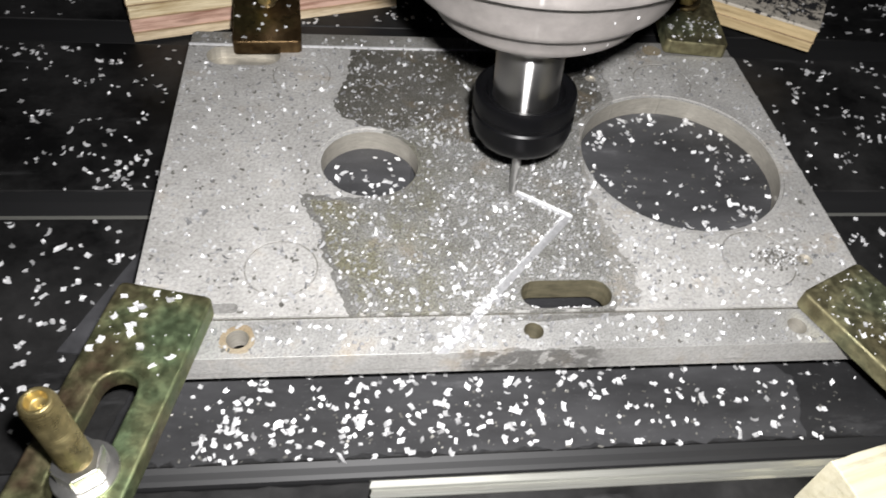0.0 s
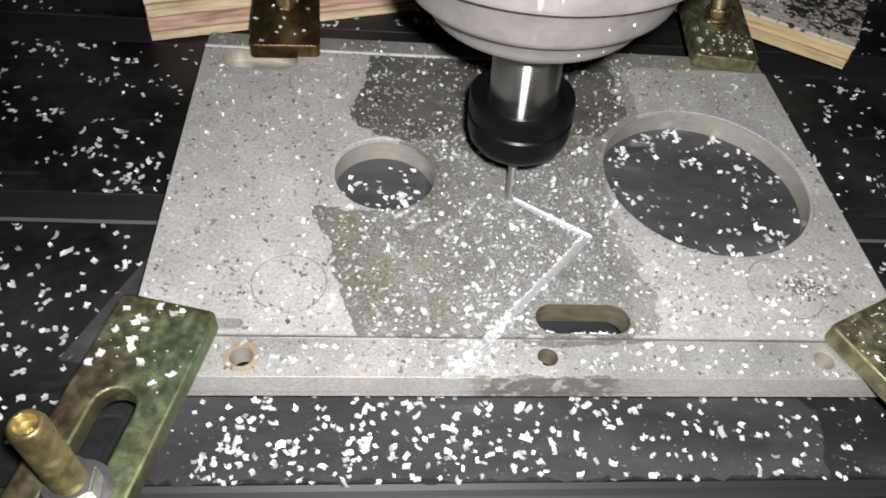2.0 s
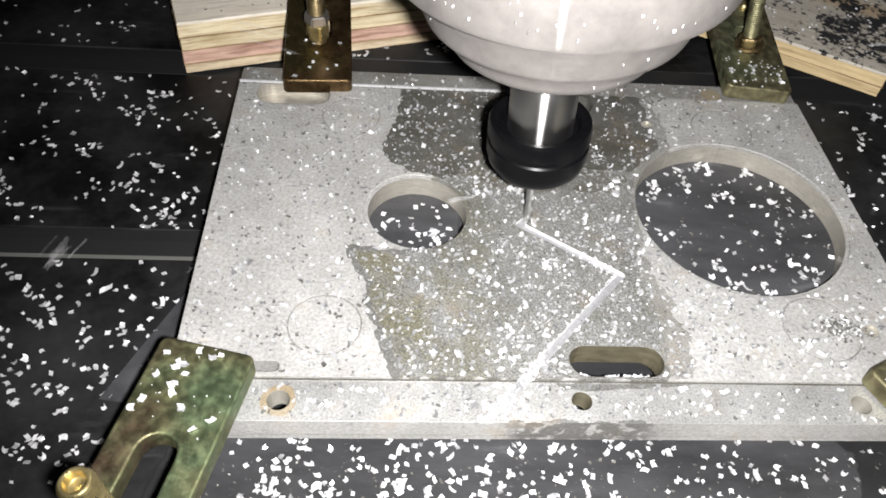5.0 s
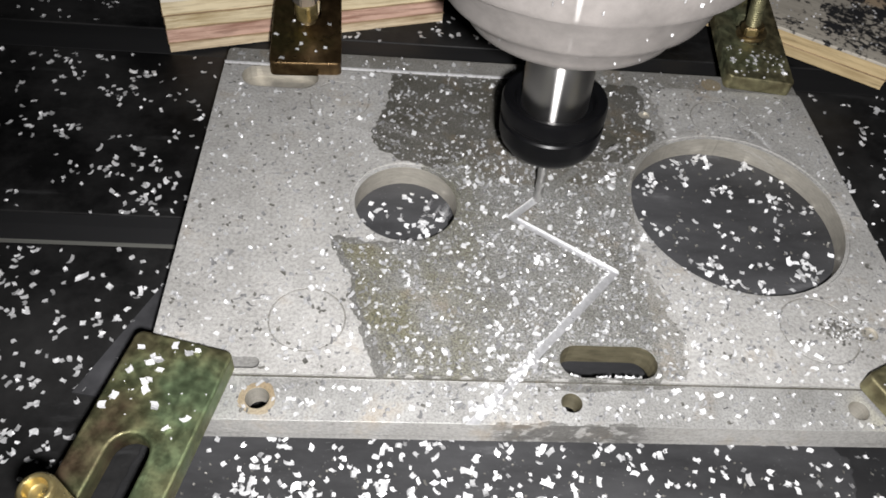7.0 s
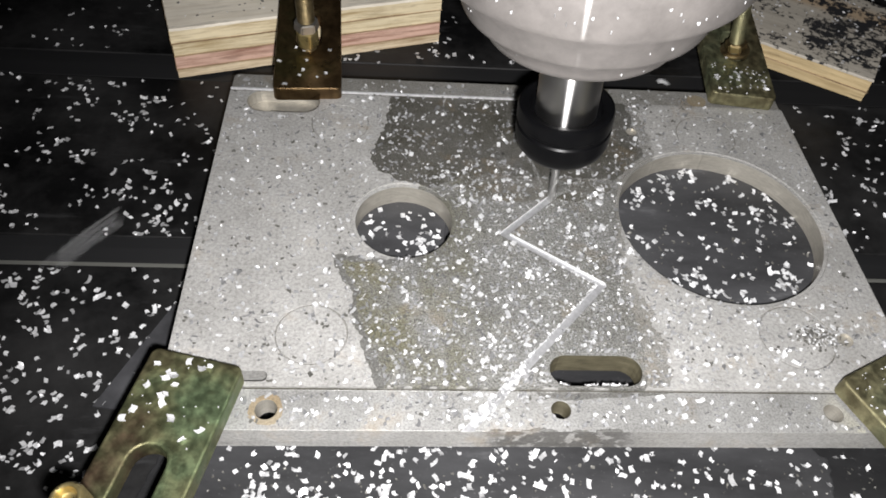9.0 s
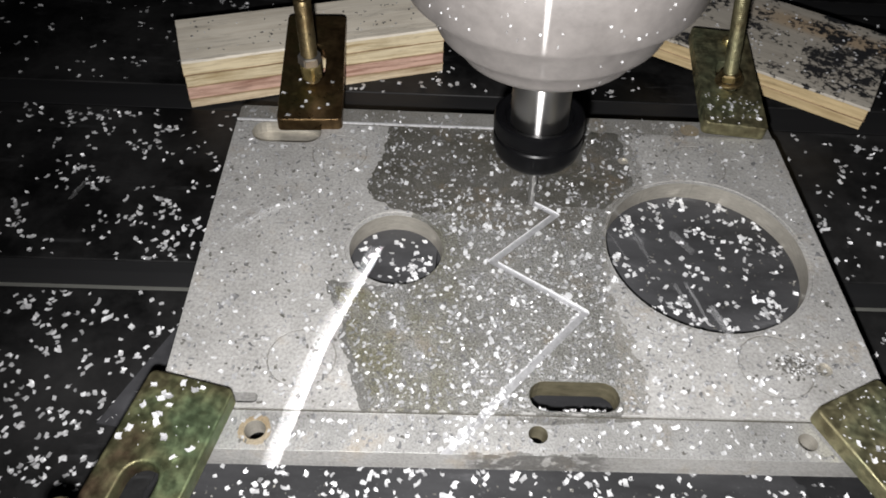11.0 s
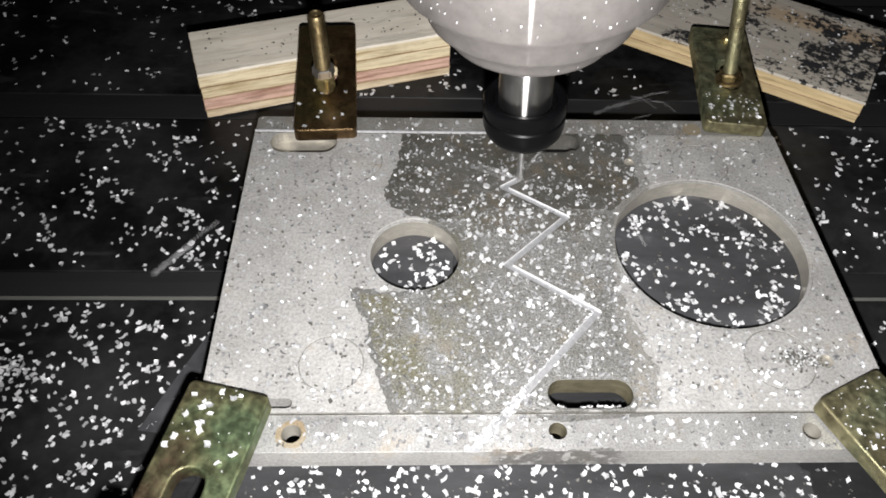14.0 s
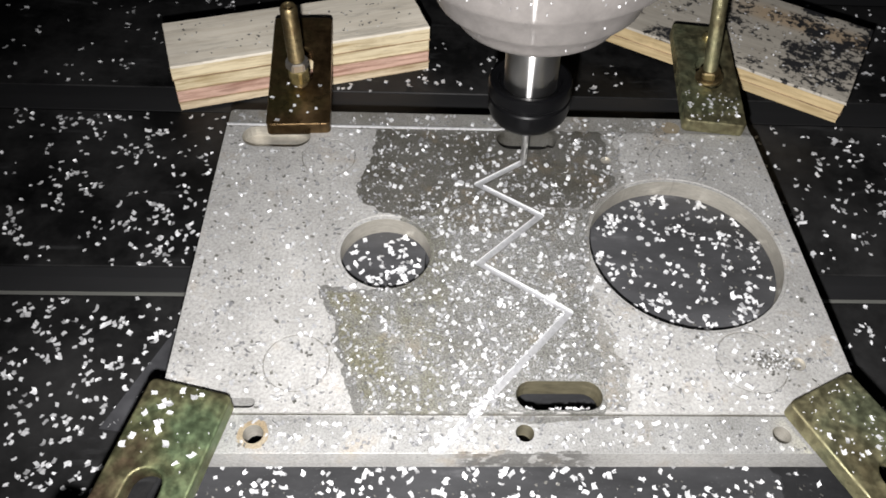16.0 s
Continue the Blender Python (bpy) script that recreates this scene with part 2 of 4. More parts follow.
M_BOARD = black_board("scuffed_black_board")
M_STRIP = plain_metal("smooth_black_plastic_strip", (0.0165, 0.0165, 0.0172), 0.5, 0.0, 60, (0.1, 1, 1), 0.72, 0.08, 0.4)
M_HAZE = black_board("dried_coolant_on_black_board", 5.0)
M_HAZE_THICK = black_board("thick_dried_coolant_on_black_board", 11.0)
M_PACKING = black_board("dusty_black_packing_board", 15.0)
M_CLAMP_G = passivated("green_yellow_zinc_steel", (0.18, 0.125, 0.08), (0.27, 0.275, 0.145), (0.215, 0.285, 0.155), 0.38)
M_CLAMP_B = passivated("bronze_yellow_zinc_steel", (0.10, 0.062, 0.03), (0.19, 0.125, 0.06), (0.14, 0.115, 0.05), 0.3)
M_CLAMP_Y = passivated("olive_yellow_zinc_steel", (0.19, 0.16, 0.09), (0.31, 0.29, 0.17), (0.26, 0.28, 0.17), 0.45)
M_BOLT = passivated("golden_zinc_steel", (0.44, 0.35, 0.16), (0.66, 0.55, 0.27), (0.57, 0.53, 0.29), 0.27)
M_BOLT_DULL = passivated("tarnished_zinc_steel", (0.15, 0.105, 0.05), (0.27, 0.21, 0.11), (0.23, 0.19, 0.11), 0.35)
M_OLD_NUT = plain_metal("dull_zinc_steel", (0.36, 0.345, 0.32), 0.42, 0.9, 200)
M_NUT = plain_metal("bright_zinc_steel", (0.78, 0.77, 0.74), 0.3, 0.95, 120, (1, 1, 1), 0.5)
M_ALU = plain_metal("brushed_aluminium_strip", (0.66, 0.66, 0.60), 0.35, 0.8, 260, (0.1, 3, 3))


def turned(name, colour, rough, metal, line, mottle=0.8, frosted=False):
    """Metal with lathe marks round its axis, which draw a lamp out into a thin line along it."""
    m = Mat(name, rough, metal)
    co = m.coords(stretch=(1, 1, 1) if frosted else (0.3, 0.3, 1))
    c = m.ramp(m.noise(co, 90 if frosted else 60, 8, 0.72), [(0.32, tuple(v * mottle for v in colour)), (0.7, colour)])
    marks = m.noise(m.coords(stretch=(0, 0, 20)), 300, 2)
    m.colour(m.mix(c, m.ramp(marks, [(0.3, 0.8), (0.7, 1.0)]), 0.12 if frosted else 0.5, "MULTIPLY"))
    tan = m.t.nodes.new("ShaderNodeTangent")
    tan.direction_type, tan.axis = "RADIAL", "Z"
    streak = m.t.nodes.new("ShaderNodeBsdfAnisotropic")
    streak.distribution = "BECKMANN"
    streak.inputs["Color"].default_value = (0.80, 0.78, 0.76, 1)
    streak.inputs["Roughness"].default_value, streak.inputs["Anisotropy"].default_value = (0.27, 0.86) if frosted else (0.40, 0.62)
    m.link(tan.outputs[0], streak.inputs["Tangent"])
    both = m.t.nodes.new("ShaderNodeMixShader")
    both.inputs[0].default_value = line
    m.link(m.b.outputs[0], both.inputs[1])
    m.link(streak.outputs[0], both.inputs[2])
    m.link(both.outputs[0], m.t.nodes["Material Output"].inputs["Surface"])
    return m.m


M_SPINDLE = turned("frosted_aluminium_housing", (0.215, 0.198, 0.187), 0.5, 0.1, 0.03, 0.62, True)
M_SPINDLE_B = turned("turned_aluminium_housing", (0.50, 0.49, 0.48), 0.4, 0.6, 0.35)
M_SHAFT = turned("turned_steel_shaft", (0.42, 0.415, 0.41), 0.36, 1.0, 0.45)
M_COLLAR = turned("dull_turned_steel", (0.30, 0.29, 0.28), 0.5, 0.8, 0.12)
M_COLLET = plain_metal("black_oxide_steel", (0.0035, 0.0035, 0.004), 0.32, 0.0, 300, (1, 1, 1), 0.7, 0.05, 0.13)
M_CUTTER = turned("carbide", (0.32, 0.32, 0.31), 0.35, 0.75, 0.25)


def chip_metal(name, tones, rough=0.34):
    m = Mat(name, rough, 0.2)
    g = m.t.nodes.new("ShaderNodeNewGeometry")
    c = m.ramp(g.outputs["Random Per Island"], [(k / (len(tones) - 1), (v, v, v * 1.01)) for k, v in enumerate(tones)])
    marks = m.noise(m.coords(stretch=(1, 3, 1)), 1500, 3)
    m.colour(m.mix(c, m.ramp(marks, [(0.35, 0.72), (0.6, 1.0)]), 0.7, "MULTIPLY"))
    m.rough(m.ramp(marks, [(0.3, rough * 0.8), (0.7, rough * 1.5)]))
    return m.m


def pale_wood(name, a, b, smears=False):
    m = Mat(name, 0.7)
    co = m.coords(stretch=(0.07, 1, 1.3))
    n = m.noise(co, 330, 7, 0.7)
    c = m.ramp(n, [(0.36, a), (0.56, b)])
    c = m.mix(c, m.ramp(m.noise(m.coords(stretch=(0.5, 1, 1)), 55, 4), [(0.3, 0.6), (0.65, 1.0)]), 0.5, "MULTIPLY")
    stain = m.ramp(m.noise(m.coords(stretch=(0.12, 1, 1.6)), 210, 6, 0.7), [(0.56, 0.0), (0.68, 0.6)])
    c = m.mix(c, tuple(v * 0.45 for v in a), stain)
    if smears:
        lean = m.node("ShaderNodeSeparateXYZ")
        m.link(m.coords(), lean.inputs[0])
        more = m.ramp(lean.outputs[0], [(0.03, 0.0), (0.115, 0.05)])
        speckled = m.mix(m.noise(m.coords(), 62, 8, 0.75), m.noise(m.coords(), 330, 4, 0.6), 0.3)
        band = m.ramp(lean.outputs[1], [(0.046, 0.0), (0.050, 0.75), (0.060, 0.75), (0.064, 0.0)])
        c = m.mix(c, (0.46, 0.33, 0.20), m.mix(band, m.ramp(lean.outputs[0], [(0.05, 0.0), (0.075, 1.0)]), 1.0, "MULTIPLY"))
        s = m.ramp(m.mix(speckled, more, 1.0, "ADD"), [(0.53, 0.0), (0.57, 1.0)])
        c = m.mix(c, (0.018, 0.018, 0.02), s)
    m.colour(c)
    m.bump(n, 0.4, 0.0003)
    return m.m


M_CHIP = chip_metal("aluminium_swarf", (0.30, 0.55, 0.70, 0.80, 0.90))
M_CHIP_OILY = chip_metal("oily_aluminium_swarf", (0.16, 0.24, 0.32, 0.40, 0.52, 0.72), 0.32)
M_FLAKE = plain_metal("dark_oily_swarf", (0.17, 0.165, 0.15), 0.5, 0.4)
M_VENEER_PALE = pale_wood("pale_veneer", (0.40, 0.28, 0.16), (0.80, 0.66, 0.46))
M_VENEER_RED = pale_wood("reddish_veneer", (0.30, 0.15, 0.10), (0.70, 0.46, 0.36))
M_VENEER_YELLOW = pale_wood("yellow_veneer", (0.42, 0.31, 0.16), (0.82, 0.70, 0.47))
M_GLUE = pale_wood("dark_glue_line", (0.16, 0.10, 0.05), (0.42, 0.30, 0.18))
M_PLY_TOP = pale_wood("pale_plywood_face", (0.78, 0.70, 0.57), (0.92, 0.85, 0.72))
M_PLY_DIRTY = pale_wood("plywood_face_with_black_glue", (0.42, 0.38, 0.32), (0.52, 0.48, 0.41), True)
M_PLY_THIN = pale_wood("thin_plywood_edge", (0.40, 0.29, 0.145), (0.60, 0.465, 0.26))
M_PINE = pale_wood("pale_sawn_pine", (0.50, 0.455, 0.31), (0.60, 0.56, 0.42))


def smoky_film():
    m = Mat("grey_plastic_film", 0.35)
    m.colour(m.ramp(m.noise(m.coords(), 90, 4), [(0.3, (0.03, 0.03, 0.032)), (0.7, (0.075, 0.075, 0.08))]))
    return m.m


M_FILM = smoky_film()


# ---- mesh helpers ----
def mesh_of(name, verts, faces, mats, index=None, uv=None, smooth=False):
    me = bpy.data.meshes.new(name)
    me.from_pydata(verts, [], faces)
    for m in mats:
        me.materials.append(m)
    if index is not None:
        me.polygons.foreach_set("material_index", index)
    if uv is not None:
        layer = me.uv_layers.new(name="plan")
        for loop in me.loops:
            layer.data[loop.index].uv = uv[loop.vertex_index]
    if smooth:
        me.polygons.foreach_set("use_smooth", [True] * len(me.polygons))
    me.update()
    return me


def under(ob, parent):
    ob.parent = parent
    return ob


def part(name, bm, material, parent, label="", smooth=False):
    """Links a bmesh as one mesh object under a thing or a part."""
    me = bpy.data.meshes.new(name)
    bm.to_mesh(me)
    bm.free()
    me.materials.append(material)
    if smooth:
        me.polygons.foreach_set("use_smooth", [True] * len(me.polygons))
        me.set_sharp_from_angle(angle=radians(38))
    ob = new(name, me)
    ob.parent = parent
    return tagged(ob, label)


def lathe(profile, n=64, centre=(0, 0)):
    """A turned body from (radius, height) pairs, listed from one end to the other."""
    bm = bmesh.new()
    rows = []
    for r, z in profile:
        rows.append([bm.verts.new((centre[0] + r * math.cos(2 * math.pi * i / n), centre[1] + r * math.sin(2 * math.pi * i / n), z)) for i in range(n)] if r > 1e-6 else [bm.verts.new((*centre, z))])
    for a, b in zip(rows, rows[1:]):
        for i in range(n):
            j = (i + 1) % n
            q = [a[i % len(a)], a[j % len(a)], b[j % len(b)], b[i % len(b)]]
            q = [v for k, v in enumerate(q) if v not in q[:k]]
            if len(q) > 2:
                bm.faces.new(q)
    bmesh.ops.recalc_face_normals(bm, faces=bm.faces)
    return bm


def slab(outline, holes, z0, z1, edge=0.0004):
    """A flat piece with through holes and small chamfers on its top edge."""
    from mathutils.geometry import delaunay_2d_cdt
    loops = [outline] + holes
    verts, edges = [], []
    for lp in loops:
        k = len(verts)
        verts += [Vector(p) for p in lp]
        edges += [(k + i, k + (i + 1) % len(lp)) for i in range(len(lp))]
    v, e, f, *_ = delaunay_2d_cdt(verts, edges, [], 0, 1e-7)
    tris = []
    for t in f:
        c = (sum(v[i].x for i in t) / len(t), sum(v[i].y for i in t) / len(t))
        if inside(c, outline) and not any(inside(c, h) for h in holes):
            tris.append(t)
    bm = bmesh.new()
    top, low = [bm.verts.new((p.x, p.y, z1)) for p in v], [bm.verts.new((p.x, p.y, z0)) for p in v]
    count = {}
    for t in tris:
        for i in range(len(t)):
            a, b = t[i], t[(i + 1) % len(t)]
            count[(a, b)] = 1
        bm.faces.new([top[i] for i in t])
        bm.faces.new([low[i] for i in reversed(t)])
    for a, b in count:
        if (b, a) not in count:
            bm.faces.new((top[b], top[a], low[a], low[b]))
    bmesh.ops.delete(bm, geom=[w for w in bm.verts if not w.link_faces], context="VERTS")
    bmesh.ops.recalc_face_normals(bm, faces=bm.faces)
    if edge:
        sharp = [x for x in bm.edges if len(x.link_faces) == 2 and x.calc_face_angle() > 1.2 and x.verts[0].co.z > z1 - 1e-6 and x.verts[1].co.z > z1 - 1e-6]
        bmesh.ops.bevel(bm, geom=sharp, offset=edge, segments=2, profile=0.5, affect="EDGES")
    return bm


# ---- table ----
def board(y0, y1, drop, x0=-0.75, x1=0.95):
    """A black table board along x; its front stretch of width `drop` is milled down for a cover strip."""
    bm = bmesh.new()
    prof = [(y1, TABLE), (y0 + drop + 0.0004, TABLE), (y0 + drop, TABLE - 0.0004), (y0 + drop - 0.0002, TABLE - 0.004), (y0, TABLE - 0.006), (y0, TABLE - 0.02), (y1, TABLE - 0.02)]
    a, b = [bm.verts.new((x0, y, z)) for y, z in prof], [bm.verts.new((x1, y, z)) for y, z in prof]
    for i in range(len(prof)):
        j = (i + 1) % len(prof)
        bm.faces.new((a[i], b[i], b[j], a[j]))
    bm.faces.new(a)
    bm.faces.new(list(reversed(b)))
    bmesh.ops.recalc_face_normals(bm, faces=bm.faces)
    return bm


table = tagged(new("machine_table"), "black scuffed machine table of wide boards strewn with metal chips", "machine table", kind="structure")
def cover_strip(y0, drop, x0=-0.75, x1=0.95):
    """The smooth strip that eases a board's front edge down to the joint."""
    bm = bmesh.new()
    prof = [(y0 + drop - 0.0004, TABLE - 0.0003), (y0 + drop * 0.6, TABLE - 0.0009), (y0 + 0.0016, TABLE - 0.0021), (y0 + 0.0004, TABLE - 0.0028), (y0, TABLE - 0.0042), (y0, TABLE - 0.0058), (y0 + drop - 0.0004, TABLE - 0.0036)]
    a, b = [bm.verts.new((x0, y, z)) for y, z in prof], [bm.verts.new((x1, y, z)) for y, z in prof]
    for i in range(len(prof)):
        j = (i + 1) % len(prof)
        bm.faces.new((a[i], b[i], b[j], a[j]))
    bm.faces.new(a)
    bm.faces.new(list(reversed(b)))
    bmesh.ops.recalc_face_normals(bm, faces=bm.faces)
    return bm


for y0, y1, drop in ((-0.0315, 0.0700, 0.0052), (0.0722, 0.1805, 0.0125), (0.1825, 0.292, 0.017), (0.294, 0.60, 0.013)):
    part("board", board(y0, y1, drop), M_BOARD, table)
    part("cover_strip", cover_strip(y0, drop), M_STRIP, table, "smooth dark strip along a board's edge")
front_board = board(-0.30, -0.0372, 0.01)
bmesh.ops.translate(front_board, verts=front_board.verts, vec=(0, 0, -0.004))
part("board", front_board, M_BOARD, table, "lower black board")
part("joint_strip", slab([(-0.75, 0.0701), (0.95, 0.0701), (0.95, 0.0721), (-0.75, 0.0721)], [], TABLE - 0.012, TABLE - 0.0004, 0), M_ALU, table, "thin aluminium line in the joint")


def edge_strip():
    bm = bmesh.new()
    prof = [(-0.0372, TABLE - 0.012), (-0.0372, TABLE - 0.0034), (-0.0366, TABLE - 0.0028), (-0.0350, TABLE - 0.0031), (-0.0345, TABLE - 0.0025), (-0.0326, TABLE - 0.0022), (-0.0320, TABLE - 0.0028), (-0.0320, TABLE - 0.012)]
    a, b = [bm.verts.new((0.037 + 0.0004 * math.sin(9 * i), y, z)) for i, (y, z) in enumerate(prof)], [bm.verts.new((0.7, y, z)) for y, z in prof]
    for i in range(len(prof)):
        j = (i + 1) % len(prof)
        bm.faces.new((a[i], b[i], b[j], a[j]))
    bm.faces.new(a)
    bm.faces.new(list(reversed(b)))
    bmesh.ops.recalc_face_normals(bm, faces=bm.faces)
    return bm


part("edge_strip", edge_strip(), M_ALU, table, "ribbed aluminium edge strip")
part("tape", slab(ragged([(-0.7, -0.0372), (0.036, -0.0372), (0.037, -0.0322), (-0.7, -0.0322)], 0.004, 0.0008, 3), [], TABLE - 0.008, TABLE - 0.0038, 0), M_BOARD, table, "torn black tape over the edge strip")
part("coolant_stain", slab(ragged([(-0.040, -0.0262), (-0.033, 0.002), (-0.026, 0.0045), (0.196, 0.0045), (0.214, 0.001), (0.221, -0.0262)], 0.002, 0.0012, 21), [], TABLE, TABLE + 0.00008, 0), M_HAZE, table, "thin grey film of dried coolant")
part("coolant_stain", slab(ragged([(-0.028, -0.0258), (-0.024, 0.000), (-0.018, 0.003), (0.168, 0.003), (0.178, -0.004), (0.172, -0.0258)], 0.002, 0.002, 22), [], TABLE + 0.00008, TABLE + 0.00016, 0), M_HAZE_THICK, table, "grey film of dried coolant")
# Opening cut in the packing board so the small hole's right side reads dark.
DARK_NOTCH = [(0.0538, 0.0655), (0.0610, 0.0640), (0.0615, 0.0835), (0.0552, 0.0825)]
board_under = tagged(new("spoil_board"), "black packing board under the metal plate", "board", kind="")
part("panel", slab(round_rect(-0.020, 0.0215, 0.1945, 0.1515, 0.002), [DARK_NOTCH], TABLE, BOTTOM - 0.0001, 0.0003), M_PACKING, board_under)

film = tagged(new("plastic_film", None), "grey plastic film corner on the table under a clamp", "plastic film")
part("sheet", slab([(-0.0575, 0.0130), (-0.0415, 0.0105), (-0.028, 0.02), (-0.029, 0.052), (-0.0395, 0.0545)], [], TABLE, TABLE + 0.0007, 0), M_FILM, film)


# ---- plate ----
BACK_EDGE, FRONT_EDGE = ragged(BACK_STAIN, seed=1), ragged(FRONT_STAIN, seed=2)
FILM_EDGE = ragged(THIN_FILM, 0.0009, 0.0026, 3)
SPILL_EDGES = [ragged([(a, PY0 - 0.002), (a + 0.0004, PY0 + 0.0005), ((a + b) / 2, PY0 + 0.10 * (b - a)), (b - 0.0003, PY0 + 0.0005), (b, PY0 - 0.002)], 0.0006, 0.0005, 4) for a, b in SPILL_SPANS] + [ragged([(0.0795, 0.0064), (0.081, 0.0042), (0.090, 0.0036), (0.1, 0.0046), (0.117, 0.0056), (0.120, 0.0064)], 0.0008, 0.0006, 9)]
FRONT_INNER = ragged([(x + (0.0026 if x < 0.033 else 0.0), y - (0.002 if y > 0.055 and x < 0.05 else 0)) for x, y in FRONT_STAIN], 0.0012, 0.0016, 6)
BLEND_EDGE = ragged([(0.0615, 0.1000), (0.0605, 0.0925), (0.0680, 0.0870), (0.0800, 0.0835), (0.0910, 0.0880), (0.1020, 0.0850), (0.1130, 0.0875), (0.1185, 0.0960), (0.1100, 0.0981), (0.0850, 0.0984)], 0.001, 0.0018, 7)
RUST_PATCH = ragged(ring(0.1655, 0.1500, 0.0042, 16), 0.0008, 0.0009, 10)
OUTLINE = round_rect(PX0, PY0, PX1, PY1, 0.0022)
SLOT_LOOPS = [stadium(*s) for s in SLOTS]
CAPS = [capsule(a, b, CUT_R) for a, b in zip(CUT, CUT[1:])]


def plate_height(p):
    """Height and material of the plate's top at p; None where it is open."""
    if not inside(p, OUTLINE):
        return None
    for cx, cy, r in (HOLE_S, HOLE_L):
        if math.hypot(p[0] - cx, p[1] - cy) < r * 0.998:
            return None
    if inside(p, SLOT_LOOPS[2]):
        return -0.0058, 4
    if any(inside(p, s) for s in SLOT_LOOPS):
        return None
    for cx, cy, r in SCREWS:
        if math.hypot(p[0] - cx, p[1] - cy) < r * 0.996:
            return None
    for cx, cy, r in DIMPLES:
        if math.hypot(p[0] - cx, p[1] - cy) < r * 0.996:
            return -0.0009, 4
    stain = 1 if inside(p, BACK_EDGE) else (11 if inside(p, BLEND_EDGE) else 2 if inside(p, FRONT_INNER) else 10) if inside(p, FRONT_EDGE) else 6 if inside(p, FILM_EDGE) else 0
    if any(seg_dist(p, a, b) < CUT_R * 0.994 for a, b in zip(CUT, CUT[1:])):
        return CUT_D + (LEDGE * 0.6 if p[1] < STEP_F else 0), 8
    for cx, cy, r in ((HOLE_S[0], HOLE_S[1], 0.0187), (HOLE_L[0], HOLE_L[1], 0.0388)):
        if math.hypot(p[0] - cx, p[1] - cy) < r * 0.999:
            return -0.0006, stain
    for cx, cy, r in RINGS:
        d = math.hypot(p[0] - cx, p[1] - cy)
        if r - 0.00045 < d < r * 0.999:
            return -0.0002, stain or 6
        if d <= r - 0.00045:
            return -0.00008, stain
    if p[1] < STEP_F or p[1] > STEP_B:
        if any(math.hypot(p[0] - q[0], p[1] - q[1]) < 0.0051 for q in SCREWS[:1]):
            return LEDGE, 9
        if inside(p, RUST_PATCH):
            return LEDGE, 9
        return LEDGE, 10 if any(inside(p, q) for q in SPILL_EDGES) else 5 if p[1] < STEP_F else 6
    # Back step's glint, painted as a strip of bright metal colour.
    if p[1] > STEP_B - 0.0007 and p[0] < 0.088:
        return 0.0005, 3
    # Narrow line before it in the dark coolant's colour.
    if p[1] > STEP_B - 0.0016 and p[0] < 0.088:
        return -0.0004, 1
    # The front step's shadow line, painted as a narrow dark strip.
    if p[1] < STEP_F + 0.0006:
        return -0.0009, 1
    if p[1] > STEP_B - 0.0012:
        return -0.0004, stain
    return 0.0, stain


